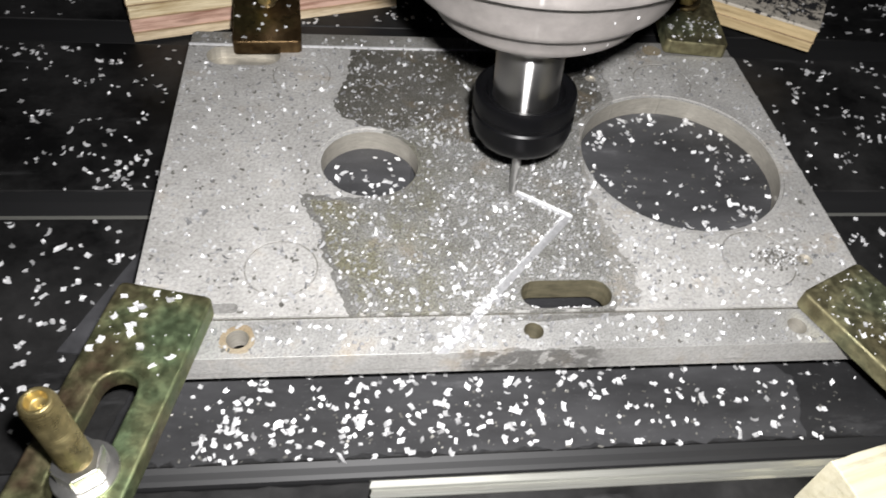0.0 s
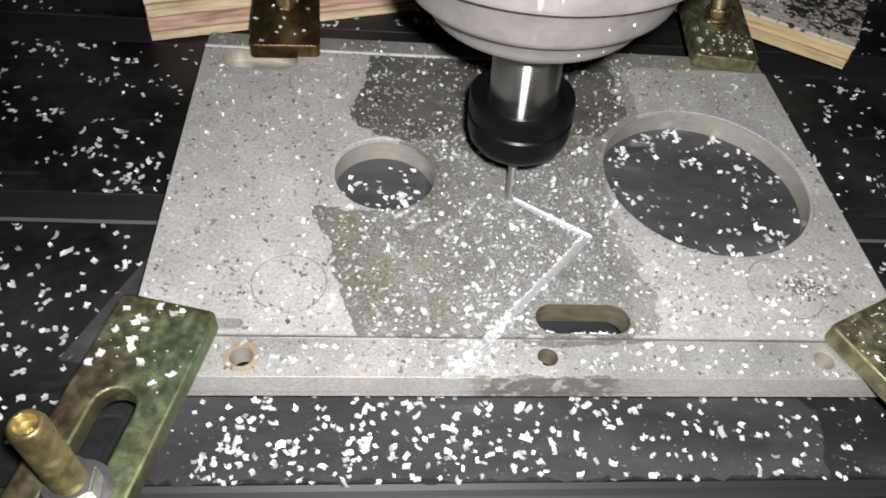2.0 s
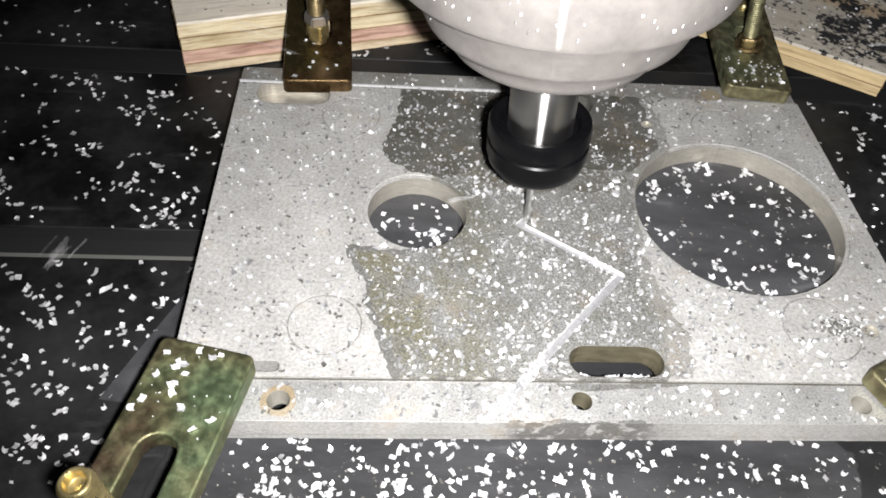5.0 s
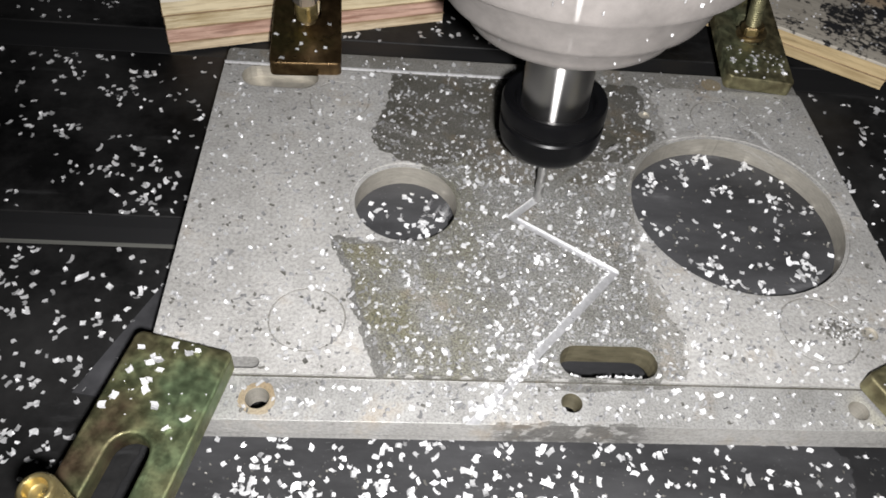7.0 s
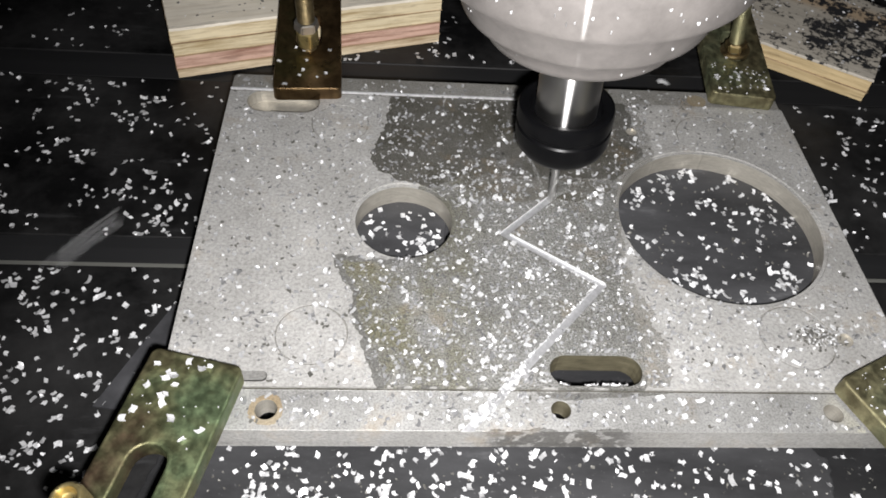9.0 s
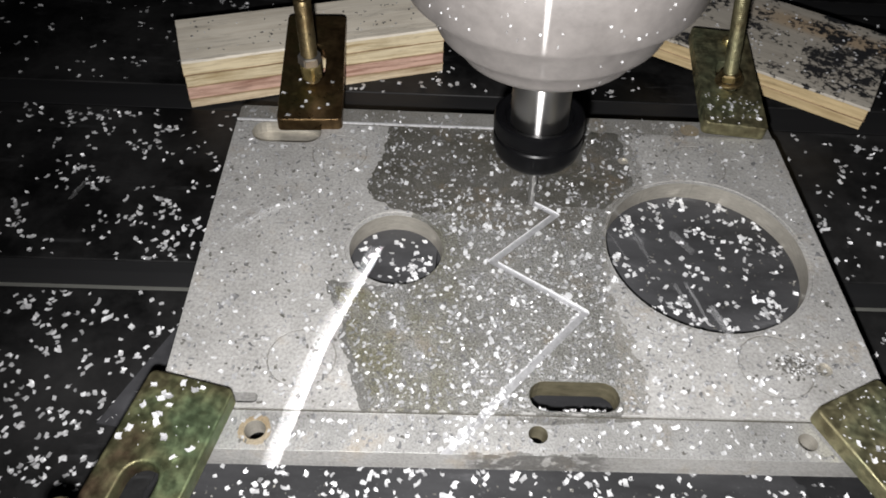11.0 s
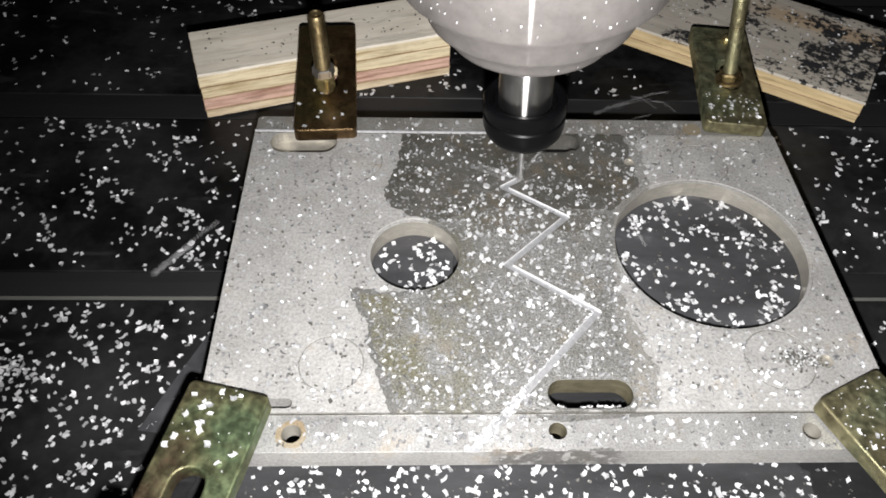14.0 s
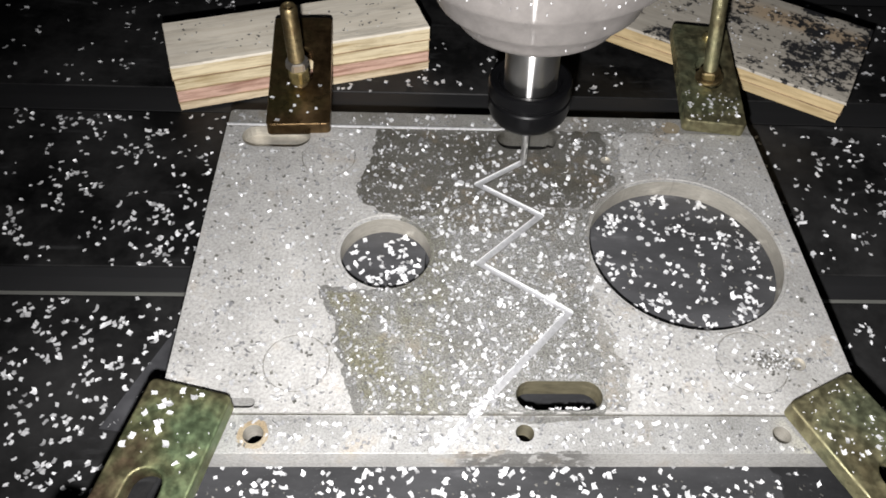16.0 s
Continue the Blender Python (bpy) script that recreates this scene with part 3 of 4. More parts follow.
def build_plate():
    from mathutils.geometry import delaunay_2d_cdt
    loops = [OUTLINE, BACK_EDGE, FRONT_EDGE, FILM_EDGE, FRONT_INNER, BLEND_EDGE, RUST_PATCH] + SPILL_EDGES + SLOT_LOOPS + CAPS
    loops += [ring(*HOLE_S, 72), ring(*HOLE_L, 120), ring(HOLE_S[0], HOLE_S[1], 0.0187, 72), ring(HOLE_L[0], HOLE_L[1], 0.0388, 120)]
    loops += [ragged(ring(q[0], q[1], 0.0050, 18), 0.0006, 0.0009, 8) for q in SCREWS[:1]]
    loops += [ring(*c, 24) for c in SCREWS] + [ring(*c, 18) for c in DIMPLES]
    for cx, cy, r in RINGS:
        loops += [ring(cx, cy, r, 56), ring(cx, cy, r - 0.00045, 56)]
    for y in (STEP_F, STEP_B, STEP_B - 0.0007, STEP_B - 0.0012, STEP_B - 0.0016, STEP_F + 0.0006):
        loops.append([(PX0 - 0.001, y), (PX1 + 0.001, y)])
    verts, edges = [], []
    for lp in loops:
        k = len(verts)
        verts += [Vector(p) for p in lp]
        edges += [(k + i, k + (i + 1) % len(lp)) for i in range(len(lp) if len(lp) > 2 else 1)]
    v, e, f, *_ = delaunay_2d_cdt(verts, edges, [], 0, 1e-7)
    out, faces, index, seen, key = [], [], [], {}, {}

    def vert(i, z):
        k = (i, round(z, 7))
        if k not in key:
            key[k] = len(out)
            out.append((v[i].x, v[i].y, z))
        return key[k]

    tops = {}
    for t in f:
        c = (sum(v[i].x for i in t) / 3, sum(v[i].y for i in t) / 3)
        got = plate_height(c)
        if got is None:
            continue
        z, m = got
        faces.append([vert(i, z) for i in t])
        index.append(m)
        faces.append([vert(i, BOTTOM) for i in reversed(t)])
        index.append(0)
        for i in range(3):
            tops[(t[i], t[(i + 1) % 3])] = (z, m)
    for (a, b), (z, m) in tops.items():
        z2, m2 = tops.get((b, a), (BOTTOM, -1))
        if z > z2 + 1e-7:
            edge_out = m2 == -1
            mid = ((v[a].x + v[b].x) / 2, (v[a].y + v[b].y) / 2)
            rim = abs(mid[0] - PX0) < 0.003 or abs(mid[0] - PX1) < 0.003 or mid[1] < PY0 + 0.003 or mid[1] > PY1 - 0.003
            slot = next((k for k, q in enumerate(SLOTS) if abs(mid[0] - q[0]) < q[2] / 2 + 0.001 and abs(mid[1] - q[1]) < q[3] / 2 + 0.001), -1) if edge_out else -1
            z2 = RIM if edge_out and (rim or slot > 1) else z2
            faces.append([vert(b, z), vert(a, z), vert(a, z2), vert(b, z2)])
            index.append((12 if mid[1] < PY0 + 0.0005 else 0 if rim else (0, 7, 0, 1)[slot] if slot >= 0 else 7 if any(math.hypot(mid[0] - q[0], mid[1] - q[1]) < 0.004 for q in SCREWS[1:2]) else 4) if edge_out else 3 if m2 == 8 else 4 if m2 == 4 else m)
    me = mesh_of("plate", out, faces, [M_PLATE, M_BACK, M_FRONT, M_FRESH_LIT, M_BORE, M_LEDGE, M_FILMED, M_SLOT, M_CUT_FLOOR, M_RUST, M_EDGE, M_BLEND, M_RIM], index, [(p[0], p[1] + p[2]) for p in out])
    return new("aluminium_plate", me)


tagged(build_plate(), "worn cast aluminium plate with round holes, oil stains and zigzag groove", "metal plate")


# ---- clamps, bolts ----
CLAMP_T = 0.0062


def clamp(matrix, material, label, slot=(0.028, 0.064), length=0.072, width=0.0272):
    """A flat steel strap with rounded corners and one long slot; its tip is at the origin and it runs along -y."""
    ob = tagged(new("strap_clamp"), label, "clamp", "strap clamps holding the plate")
    hole = stadium(0, -(slot[0] + slot[1]) / 2, slot[1] - slot[0], 0.0106, math.pi / 2)
    part("strap", slab(round_rect(-width / 2, -length, width / 2, 0, 0.0022), [hole], 0, CLAMP_T, 0.0006), material, ob)
    ob.matrix_world = matrix
    return ob


def threaded_bolt(matrix, top, label, nut, size=0.0060, bottom=-0.026, tall=0.0062, rod=None, washer=True, r=0.0039):
    """A threaded rod with a hexagon nut and washer at the origin."""
    ob = tagged(new("clamp_bolt"), label, "bolt", "clamp bolts")
    n, turns_pitch = 24, 0.0010
    prof = []
    z = bottom
    while z < top - 0.001:
        prof += [(r, z), (r - 0.00032, z + turns_pitch / 2)]
        z += turns_pitch
    prof += [(r - 0.0002, top - 0.001), (r - 0.0008, top), (r * 0.6, top - 0.0001), (r * 0.5, top - 0.0026), (0.0, top - 0.0028)]
    part("threaded_rod", lathe([(0, bottom)] + prof, n), rod or M_BOLT, ob)
    bm = bmesh.new()
    bmesh.ops.create_cone(bm, segments=6, radius1=size, radius2=size, depth=tall, cap_ends=True, matrix=pose(0, 0, 0.0018 + tall / 2, 0, 0, 14))
    bmesh.ops.bevel(bm, geom=list(bm.edges), offset=0.0005, segments=2, affect="EDGES")
    part("hexagon_nut", bm, nut, ob)
    if not washer:
        lock = bmesh.new()
        bmesh.ops.create_cone(lock, segments=6, radius1=0.0054, radius2=0.0050, depth=0.0042, cap_ends=True, matrix=pose(0, 0, tall + 0.0041, 0, 0, 40))
        bmesh.ops.bevel(lock, geom=list(lock.edges), offset=0.0005, segments=2, affect="EDGES")
        part("lock_nut", lock, M_OLD_NUT, ob, "dull silver lock nut")
    else:
        part("washer", lathe([(0.0042, 0.0002), (size * 1.25, 0.0002), (size * 1.28, 0.0008), (size * 1.25, 0.0017), (0.0042, 0.0018)], 40), nut, ob)
    ob.matrix_world = matrix
    return ob


def strap_pose(tip, heel, z_tip, z_heel):
    """The pose that lays a clamp with its tip and heel, given in plan and height."""
    d = Vector((tip[0] - heel[0], tip[1] - heel[1], z_tip - z_heel)).normalized()
    x = d.cross(Vector((0, 0, 1))).normalized()
    z = x.cross(d)
    return Matrix.Translation((*tip, z_tip)) @ Matrix((x, d, z)).transposed().to_4x4()


FL = strap_pose((-0.0198, 0.0129), (-0.0372, -0.0569), 0.0002, -0.001)
FR = strap_pose((0.1840, 0.0138), (0.2150, -0.0510), 0.0002, -0.0015)
BL = strap_pose((0.0005, 0.1400), (-0.0035, 0.2118), -0.0006, 0.0045)
BR = strap_pose((0.1832, 0.1455), (0.1920, 0.2165), 0.0002, 0.0025)
clamp(FL, M_CLAMP_G, "green-tinted zinc steel strap clamp with chips on it")
clamp(FR, M_CLAMP_Y, "olive zinc steel strap clamp on the plate's corner")
clamp(BL, M_CLAMP_B, "dark bronze zinc steel strap clamp over a plywood block", (0.026, 0.050))
clamp(BR, M_CLAMP_Y, "olive zinc steel strap clamp resting on a plywood offcut", (0.024, 0.046))
threaded_bolt(FL @ pose(0.0026, -0.0552, CLAMP_T - 0.001, 2, -0.5, 0), 0.036, "golden threaded bolt with bright nut in the green clamp", M_NUT, 0.0062, tall=0.0066)
threaded_bolt(BL @ pose(0.0, -0.026, CLAMP_T, -2, 1, 0), 0.0415, "tarnished threaded bolt standing in the bronze clamp", M_BOLT, 0.0049, tall=0.0075, rod=M_BOLT_DULL, washer=False, r=0.0036)
threaded_bolt(BR @ pose(0.0, -0.0305, CLAMP_T, 0, 11, 0), 0.045, "olive threaded bolt standing in the olive clamp", M_BOLT_DULL, 0.0050, tall=0.0040, rod=M_CLAMP_Y, r=0.0032)
threaded_bolt(FR @ pose(0.0, -0.054, CLAMP_T, 0, 0, 0), 0.030, "golden threaded bolt standing in the olive clamp", M_CLAMP_Y)


def jack_screw(matrix):
    """A short domed brass screw head with a slot."""
    ob = tagged(new("jack_screw"), "small domed brass screw set in the olive clamp", "screw")
    part("head", lathe([(0.0, 0.0030), (0.0012, 0.0029), (0.0022, 0.0024), (0.0027, 0.0014), (0.0028, 0.0), (0.0, 0.0)], 24), M_BOLT, ob, "", True)
    part("shank", lathe([(0.0, 0.0), (0.0020, 0.0), (0.0020, -0.012), (0.0, -0.012)], 20), M_BOLT_DULL, ob, "", True)
    ob.matrix_world = matrix
    return ob


jack_screw(BR @ pose(-0.0030, -0.0620, CLAMP_T, 0, 0, 0))


# ---- wood blocks ----
def wood_block(name, label, corner, turn, size, z0, layers, seed=1):
    """A sawn block from its front left corner in plan, built up of glued layers (thickness, material, name)."""
    ob = tagged(new(name), label, "wood block")
    r = random.Random(seed)
    l, d = size
    z = 0.0
    for k, (thick, material, what) in enumerate(layers):
        out, shrink = [], r.uniform(-0.0002, 0.0002) - (0.0004 if thick < 0.001 else 0)
        for a, b, n in (((0, 0), (l, 0), 60), ((l, 0), (l, d), 16), ((l, d), (0, d), 30), ((0, d), (0, 0), 16)):
            for i in range(n):
                x, y = a[0] + (b[0] - a[0]) * i / n, a[1] + (b[1] - a[1]) * i / n
                w = 0.00016 * noise.noise(Vector((x * 400, y * 400, k * 3.1 + seed)))
                out.append((x + (w + r.uniform(-1, 1) * 0.00008) - (shrink if x > l / 2 else -shrink), y + (w + r.uniform(-1, 1) * 0.00008) - (shrink if y > d / 2 else -shrink)))
        last = k == len(layers) - 1
        bm = slab(out, [], z, z + thick, 0.0004 if last else 0)
        part(what, bm, material, ob)
        z += thick
    ob.matrix_world = pose(corner[0], corner[1], z0, 0, 0, turn)
    return ob


VENEERS = [(0.0042, M_VENEER_PALE, "veneer"), (0.0007, M_GLUE, "glue_line"), (0.0062, M_VENEER_RED, "veneer"), (0.0006, M_GLUE, "glue_line"), (0.0060, M_VENEER_YELLOW, "veneer"), (0.0005, M_GLUE, "glue_line"), (0.0060, M_VENEER_YELLOW, "veneer"), (0.0012, M_PLY_TOP, "face_veneer")]
wood_block("plywood_block", "thick plywood offcut with red and pale layers under the bronze clamp", (-0.0628, 0.1822), 17.5, (0.126, 0.036), TABLE, VENEERS, 1)
wood_block("plywood_offcut", "thin plywood offcut smeared with black glue", (0.1449, 0.2364), -31.5, (0.128, 0.072), -0.0125, [(0.0050, M_PLY_THIN, "veneer"), (0.0004, M_GLUE, "glue_line"), (0.0056, M_PLY_THIN, "veneer"), (0.0012, M_PLY_DIRTY, "face_veneer")], 2)
# Unseen support added under the offcut, coloured black to match the shade there.
wood_block("added_support", "added support under the plywood offcut, black like the shade there", (0.1880, 0.2400), -31.5, (0.070, 0.036), TABLE, [(0.0115, M_BOARD, "block")], 4)
wood_block("pine_block", "pale sawn pine block beside the table edge", (0.1697, -0.0727), 13, (0.07, 0.030), TABLE - 0.0040, [(0.024, M_PINE, "block")], 3)


# ---- spindle ----
def flake(l, w, th, curl, skew):
    """Twelve corners and ten faces of a small bent flake."""
    vs = []
    for i, u in enumerate((-0.5, 0.0, 0.5)):
        z = curl * (u * u * 4)
        for s in (-0.5, 0.5):
            for k in (0, th):
                vs.append((u * l + skew * s * l * 0.35, s * w * (1 - 0.22 * (i == 2)), z + k))
    fs = []
    for i in (0, 4):
        fs += [(i + 1, i + 5, i + 7, i + 3), (i, i + 2, i + 6, i + 4), (i, i + 4, i + 5, i + 1), (i + 2, i + 3, i + 7, i + 6)]
    return vs, fs + [(0, 1, 3, 2), (8, 10, 11, 9)]


SHARD_FACES = []
for i in range(3):
    SHARD_FACES += [(3 * i, 3 * i + 3, 3 * i + 4, 3 * i + 1), (3 * i + 1, 3 * i + 4, 3 * i + 5, 3 * i + 2)]
SHARD_FACES += [tuple(v + 12 for v in reversed(f)) for f in SHARD_FACES]
SHARD_RIM = [0, 1, 2, 5, 8, 11, 10, 9, 6, 3]
SHARD_FACES += [(a, b, b + 12, a + 12) for a, b in zip(SHARD_RIM, SHARD_RIM[1:] + SHARD_RIM[:1])]


def shard(l, w, r):
    """A chip as a mill throws it: a torn, four-cornered scrap, creased and curled along its length."""
    bend = r.uniform(0.1, 0.5) if r.random() < 0.75 else r.uniform(0.8, 2.2)
    sway, skew, top = r.uniform(-0.35, 0.35) * w, r.uniform(-0.4, 0.4), []
    for i in range(4):
        u = i / 3 - 0.5
        for s in (-0.5, 0.0, 0.5):
            a = bend * u * 2
            x, z = (l * u, 0) if bend < 0.05 else (l / (2 * bend) * math.sin(a), l / (2 * bend) * (1 - math.cos(a)))
            wide = w * (1 + r.uniform(-0.22, 0.12))
            top.append((x + skew * s * w + r.uniform(-0.07, 0.07) * l, s * wide + sway * 4 * u * u, z + r.uniform(-0.07, 0.07) * w))
    return top + [(x, y, z - 0.00011) for x, y, z in top], SHARD_FACES


def build_spindle():
    ob = tagged(new("milling_spindle"), "frosted aluminium milling spindle with black collet nut cutting the plate", "milling spindle")
    R = [(0.0, 0.0710), (0.0256, 0.0710), (0.0279, 0.0714), (0.0292, 0.0724), (0.0299, 0.0740), (0.0306, 0.0762), (0.0308, 0.0764), (0.0312, 0.0775), (0.0329, 0.0798), (0.0350, 0.0799), (0.0361, 0.0806),
         (0.0367, 0.0820), (0.0376, 0.0850), (0.0408, 0.0931), (0.0414, 0.0937), (0.0440, 0.0938), (0.0455, 0.0945), (0.0462, 0.0960), (0.0478, 0.1128), (0.0476, 0.1132)]
    part("nose_housing", lathe(R, 96), M_SPINDLE, ob, "frosted stepped nose housing", True)
    part("body", lathe([(0.0470, 0.1130), (0.0482, 0.1136), (0.0486, 0.1145), (0.0486, 0.28), (0.046, 0.284), (0.0, 0.284)], 96), M_SPINDLE_B, ob, "turned aluminium body", True)
    r, V, F = random.Random(9), [], []
    for _ in range(70):
        band = r.random()
        rad, z = (0.0474, r.uniform(0.098, 0.112)) if band < 0.7 else (0.0384, r.uniform(0.086, 0.0925)) if band < 0.9 else (0.0309, r.uniform(0.075, 0.078))
        vs, fs = flake(r.uniform(0.0004, 0.0009), r.uniform(0.0003, 0.0007), 0.0001, 0.0, 0.3)
        m = pose(0, 0, z, 0, 0, r.uniform(200, 340)) @ pose(rad, 0, 0, 0, 90, r.uniform(0, 360))
        F += [tuple(i + len(V) for i in f) for f in fs]
        V += [tuple(m @ Vector(v)) for v in vs]
    stuck = under(new("clinging_swarf", mesh_of("clinging_swarf", V, F, [M_CHIP])), ob)
    tagged(stuck, "fine chips clinging to the housing", kind="stuff")
    collar = [(0.0, 0.0735), (0.0106, 0.0735), (0.0106, 0.0603), (0.0103, 0.0598), (0.0, 0.0598)]
    shaft = part("shaft", lathe([(0.0, 0.0600), (0.0099, 0.0600), (0.0099, 0.0590), (0.0102, 0.0585), (0.0102, 0.0375), (0.0, 0.0375)], 64), M_SHAFT, ob, "bright turned shaft", True)
    part("shaft_collar", lathe(collar, 64), M_COLLAR, shaft, "dull steel collar", True)
    nut = [(0.0102, 0.0406), (0.0114, 0.0407), (0.0119, 0.0412), (0.0124, 0.0425), (0.0146, 0.0433), (0.0157, 0.0429), (0.0161, 0.0417), (0.0161, 0.0378), (0.0156, 0.0372), (0.0156, 0.0362), (0.0161, 0.0356), (0.0160, 0.0310), (0.0153, 0.0281), (0.0138, 0.0259), (0.0118, 0.0250), (0.0060, 0.0248), (0.0056, 0.0265), (0.0022, 0.0265)]
    part("collet_nut", lathe(nut, 72), M_COLLET, shaft, "black oxide collet nut", True)
    bm = bmesh.new()
    r, n, steps = 0.0015, 24, 28
    rows = []
    for k in range(steps + 1):
        z = -0.0008 + 0.018 * k / steps
        tw = 2 * math.pi * 0.018 * k / steps / 0.012
        rows.append([bm.verts.new((q * math.cos(a + tw), q * math.sin(a + tw), z)) for a, q in ((2 * math.pi * i / n, r * (0.86 if (i % 12) in (3, 4, 5, 6) and z < 0.0125 else 1.0)) for i in range(n))])
    for a, b in zip(rows, rows[1:]):
        for i in range(n):
            bm.faces.new((a[i], a[(i + 1) % n], b[(i + 1) % n], b[i]))
    bm.faces.new(list(reversed(rows[0])))
    stem = lathe([(0.0015, 0.0172), (0.0015, 0.030), (0.0, 0.030)], 24)
    me = bpy.data.meshes.new("tmp")
    stem.to_mesh(me)
    stem.free()
    bm.from_mesh(me)
    bpy.data.meshes.remove(me)
    bmesh.ops.delete(bm, geom=[w for w in bm.verts if not w.link_faces], context="VERTS")
    part("end_mill", bm, M_CUTTER, shaft, "slim two-flute cutter")
    return ob, shaft


SPINDLE_LEAN = -3.2
spindle, shaft = build_spindle()


# ---- chips ----
CLAMPS = [(FL, 0.0272, 0.072), (FR, 0.0272, 0.072), (BL, 0.0272, 0.072), (BR, 0.0272, 0.072)]
BLOCKS = [((-0.0628, 0.1822), 17.5, (0.126, 0.036)), ((0.1449, 0.2364), -31.5, (0.128, 0.072)), ((0.1697, -0.0727), 13, (0.07, 0.030))]


def resting(x, y, margin=0.0012):
    """The height on which a chip at (x, y) comes to rest; None where it cannot lie flat."""
    for m, w, l in CLAMPS:
        q = m.inverted() @ Vector((x, y, 0.004))
        if abs(q.x) < w / 2 + margin and -l - margin < q.y < margin:
            return None
    for (cx, cy), turn, (l, d) in BLOCKS:
        q = pose(cx, cy, 0, 0, 0, turn).inverted() @ Vector((x, y, 0))
        if -margin < q.x < l + margin and -margin < q.y < d + margin:
            return None
    if PX0 - margin < x < PX1 + margin and PY0 - margin < y < PY1 + margin:
        for cx, cy, r in (HOLE_S, HOLE_L):
            d = math.hypot(x - cx, y - cy)
            if d < r - margin and not inside((x, y), DARK_NOTCH):
                return BOTTOM + 0.0001
            if d < r + margin:
                return None
        if any(inside((x, y), stadium(a, b, c + 2 * margin, d + 2 * margin)) for a, b, c, d in SLOTS):
            return None
        if any(math.hypot(x - a, y - b) < r + margin * 0.5 for a, b, r in SCREWS):
            return None
        if not (PX0 + margin < x < PX1 - margin and PY0 + margin < y < PY1 - margin):
            return None
        if abs(y - STEP_F) < margin or abs(y - STEP_B) < margin:
            return None
        return LEDGE if y < STEP_F or y > STEP_B else 0.0
    if y < -0.0375:
        return TABLE - 0.004
    if y < -0.027 or 0.0695 < y < 0.0842 or 0.1795 < y < 0.1985 or 0.291 < y < 0.307:
        return None
    return TABLE


def on_cut(x, y):
    return any(seg_dist((x, y), a, b) < CUT_R + 0.0006 for a, b in zip(CUT, CUT[1:]))


def heap(name, label, places, material, sizes, seed, tilt=14):
    """One mesh of many flakes at the places given as (x, y, z)."""
    r = random.Random(seed)
    V, F = [], []
    for x, y, z in places:
        w = r.uniform(*sizes) * (1 if r.random() < 0.85 else 1.35)
        l = w * r.choice((0.9, 1.2, 1.4, 1.7, 2.4 if r.random() < 0.4 else 1.2))
        vs, fs = shard(l, w, r) if w > 0.0007 else flake(l, w, 0.00012, r.uniform(0.00005, 0.0004), r.uniform(-1, 1))
        ty = r.gauss(0, tilt)
        m = pose(0, 0, 0, r.gauss(0, tilt), ty, r.uniform(0, 360))
        moved = [m @ Vector(v) for v in vs]
        low = min(v.z for v in moved)
        k = len(V)
        V += [(v.x + x, v.y + y, v.z - low + z + 0.00003) for v in moved]
        F += [tuple(i + k for i in f) for f in fs]
    ob = new(name, mesh_of(name, V, F, [material]))
    return tagged(ob, label, "metal chips", kind="stuff")


def scatter(n, box, seed, keep=None, clump=0.28):
    """Random places in a box of the plan, partly in small clumps."""
    r, out, tries = random.Random(seed), [], 0
    while len(out) < n and tries < n * 30:
        tries += 1
        if out and r.random() < clump:
            bx, by, _ = r.choice(out)
            x, y = bx + r.gauss(0, 0.0028), by + r.gauss(0, 0.0028)
        else:
            x, y = r.uniform(box[0], box[1]), r.uniform(box[2], box[3])
        if not (box[0] < x < box[1] and box[2] < y < box[3]):
            continue
        z = resting(x, y)
        if z is None or (keep and not keep(x, y, z, r)) or on_cut(x, y):
            continue
        out.append((x, y, z))
    return out


def table_only(x, y, z, r):
    return z < TABLE + 0.001


def near_cut(x, y, z, r):
    d = min(seg_dist((x, y), a, b) for a, b in zip(CUT[:2], CUT[1:3]))
    return z > -0.002 and r.random() < 0.36 + 0.64 * math.exp(-(d / 0.042) ** 2)


BIG, MID, FINE = (0.0010, 0.0016), (0.0007, 0.0012), (0.00035, 0.0008)
heap("metal_chips", "bright aluminium chips strewn on the black table", scatter(300, (-0.03, 0.30, -0.0268, 0.0), 11, lambda x, y, z, r: table_only(x, y, z, r) and r.random() < (1.0 if x < 0.1 else 0.5), 0.12), M_CHIP, BIG, 1)
heap("metal_chips", "bright aluminium chips strewn on the black table", scatter(440, (-0.19, -0.031, -0.02, 0.069), 12, table_only, 0.4), M_CHIP, (0.0009, 0.0015), 2)
heap("metal_chips", "bright aluminium chips strewn on the black table", scatter(260, (-0.19, -0.031, 0.074, 0.18), 13, lambda x, y, z, r: table_only(x, y, z, r) and r.random() < (1.0 if x > -0.12 else 0.5), 0.4), M_CHIP, (0.0009, 0.0015), 3)
heap("metal_chips", "bright aluminium chips strewn on the black table", scatter(400, (0.203, 0.32, -0.02, 0.18), 14, table_only, 0.4), M_CHIP, BIG, 4)
heap("metal_chips", "bright aluminium chips strewn on the black table", scatter(430, (-0.24, 0.34, 0.185, 0.29), 15, lambda x, y, z, r: table_only(x, y, z, r) and r.random() < (1.0 if x > -0.07 else 0.8)), M_CHIP, BIG, 5)
heap("metal_chips", "bright aluminium chips strewn on the black table", scatter(170, (-0.28, 0.40, 0.295, 0.48), 16, table_only), M_CHIP, BIG, 6)
heap("metal_chips", "bright aluminium chips on the lower board", scatter(70, (-0.08, 0.22, -0.075, -0.039), 17, table_only), M_CHIP, BIG, 7)
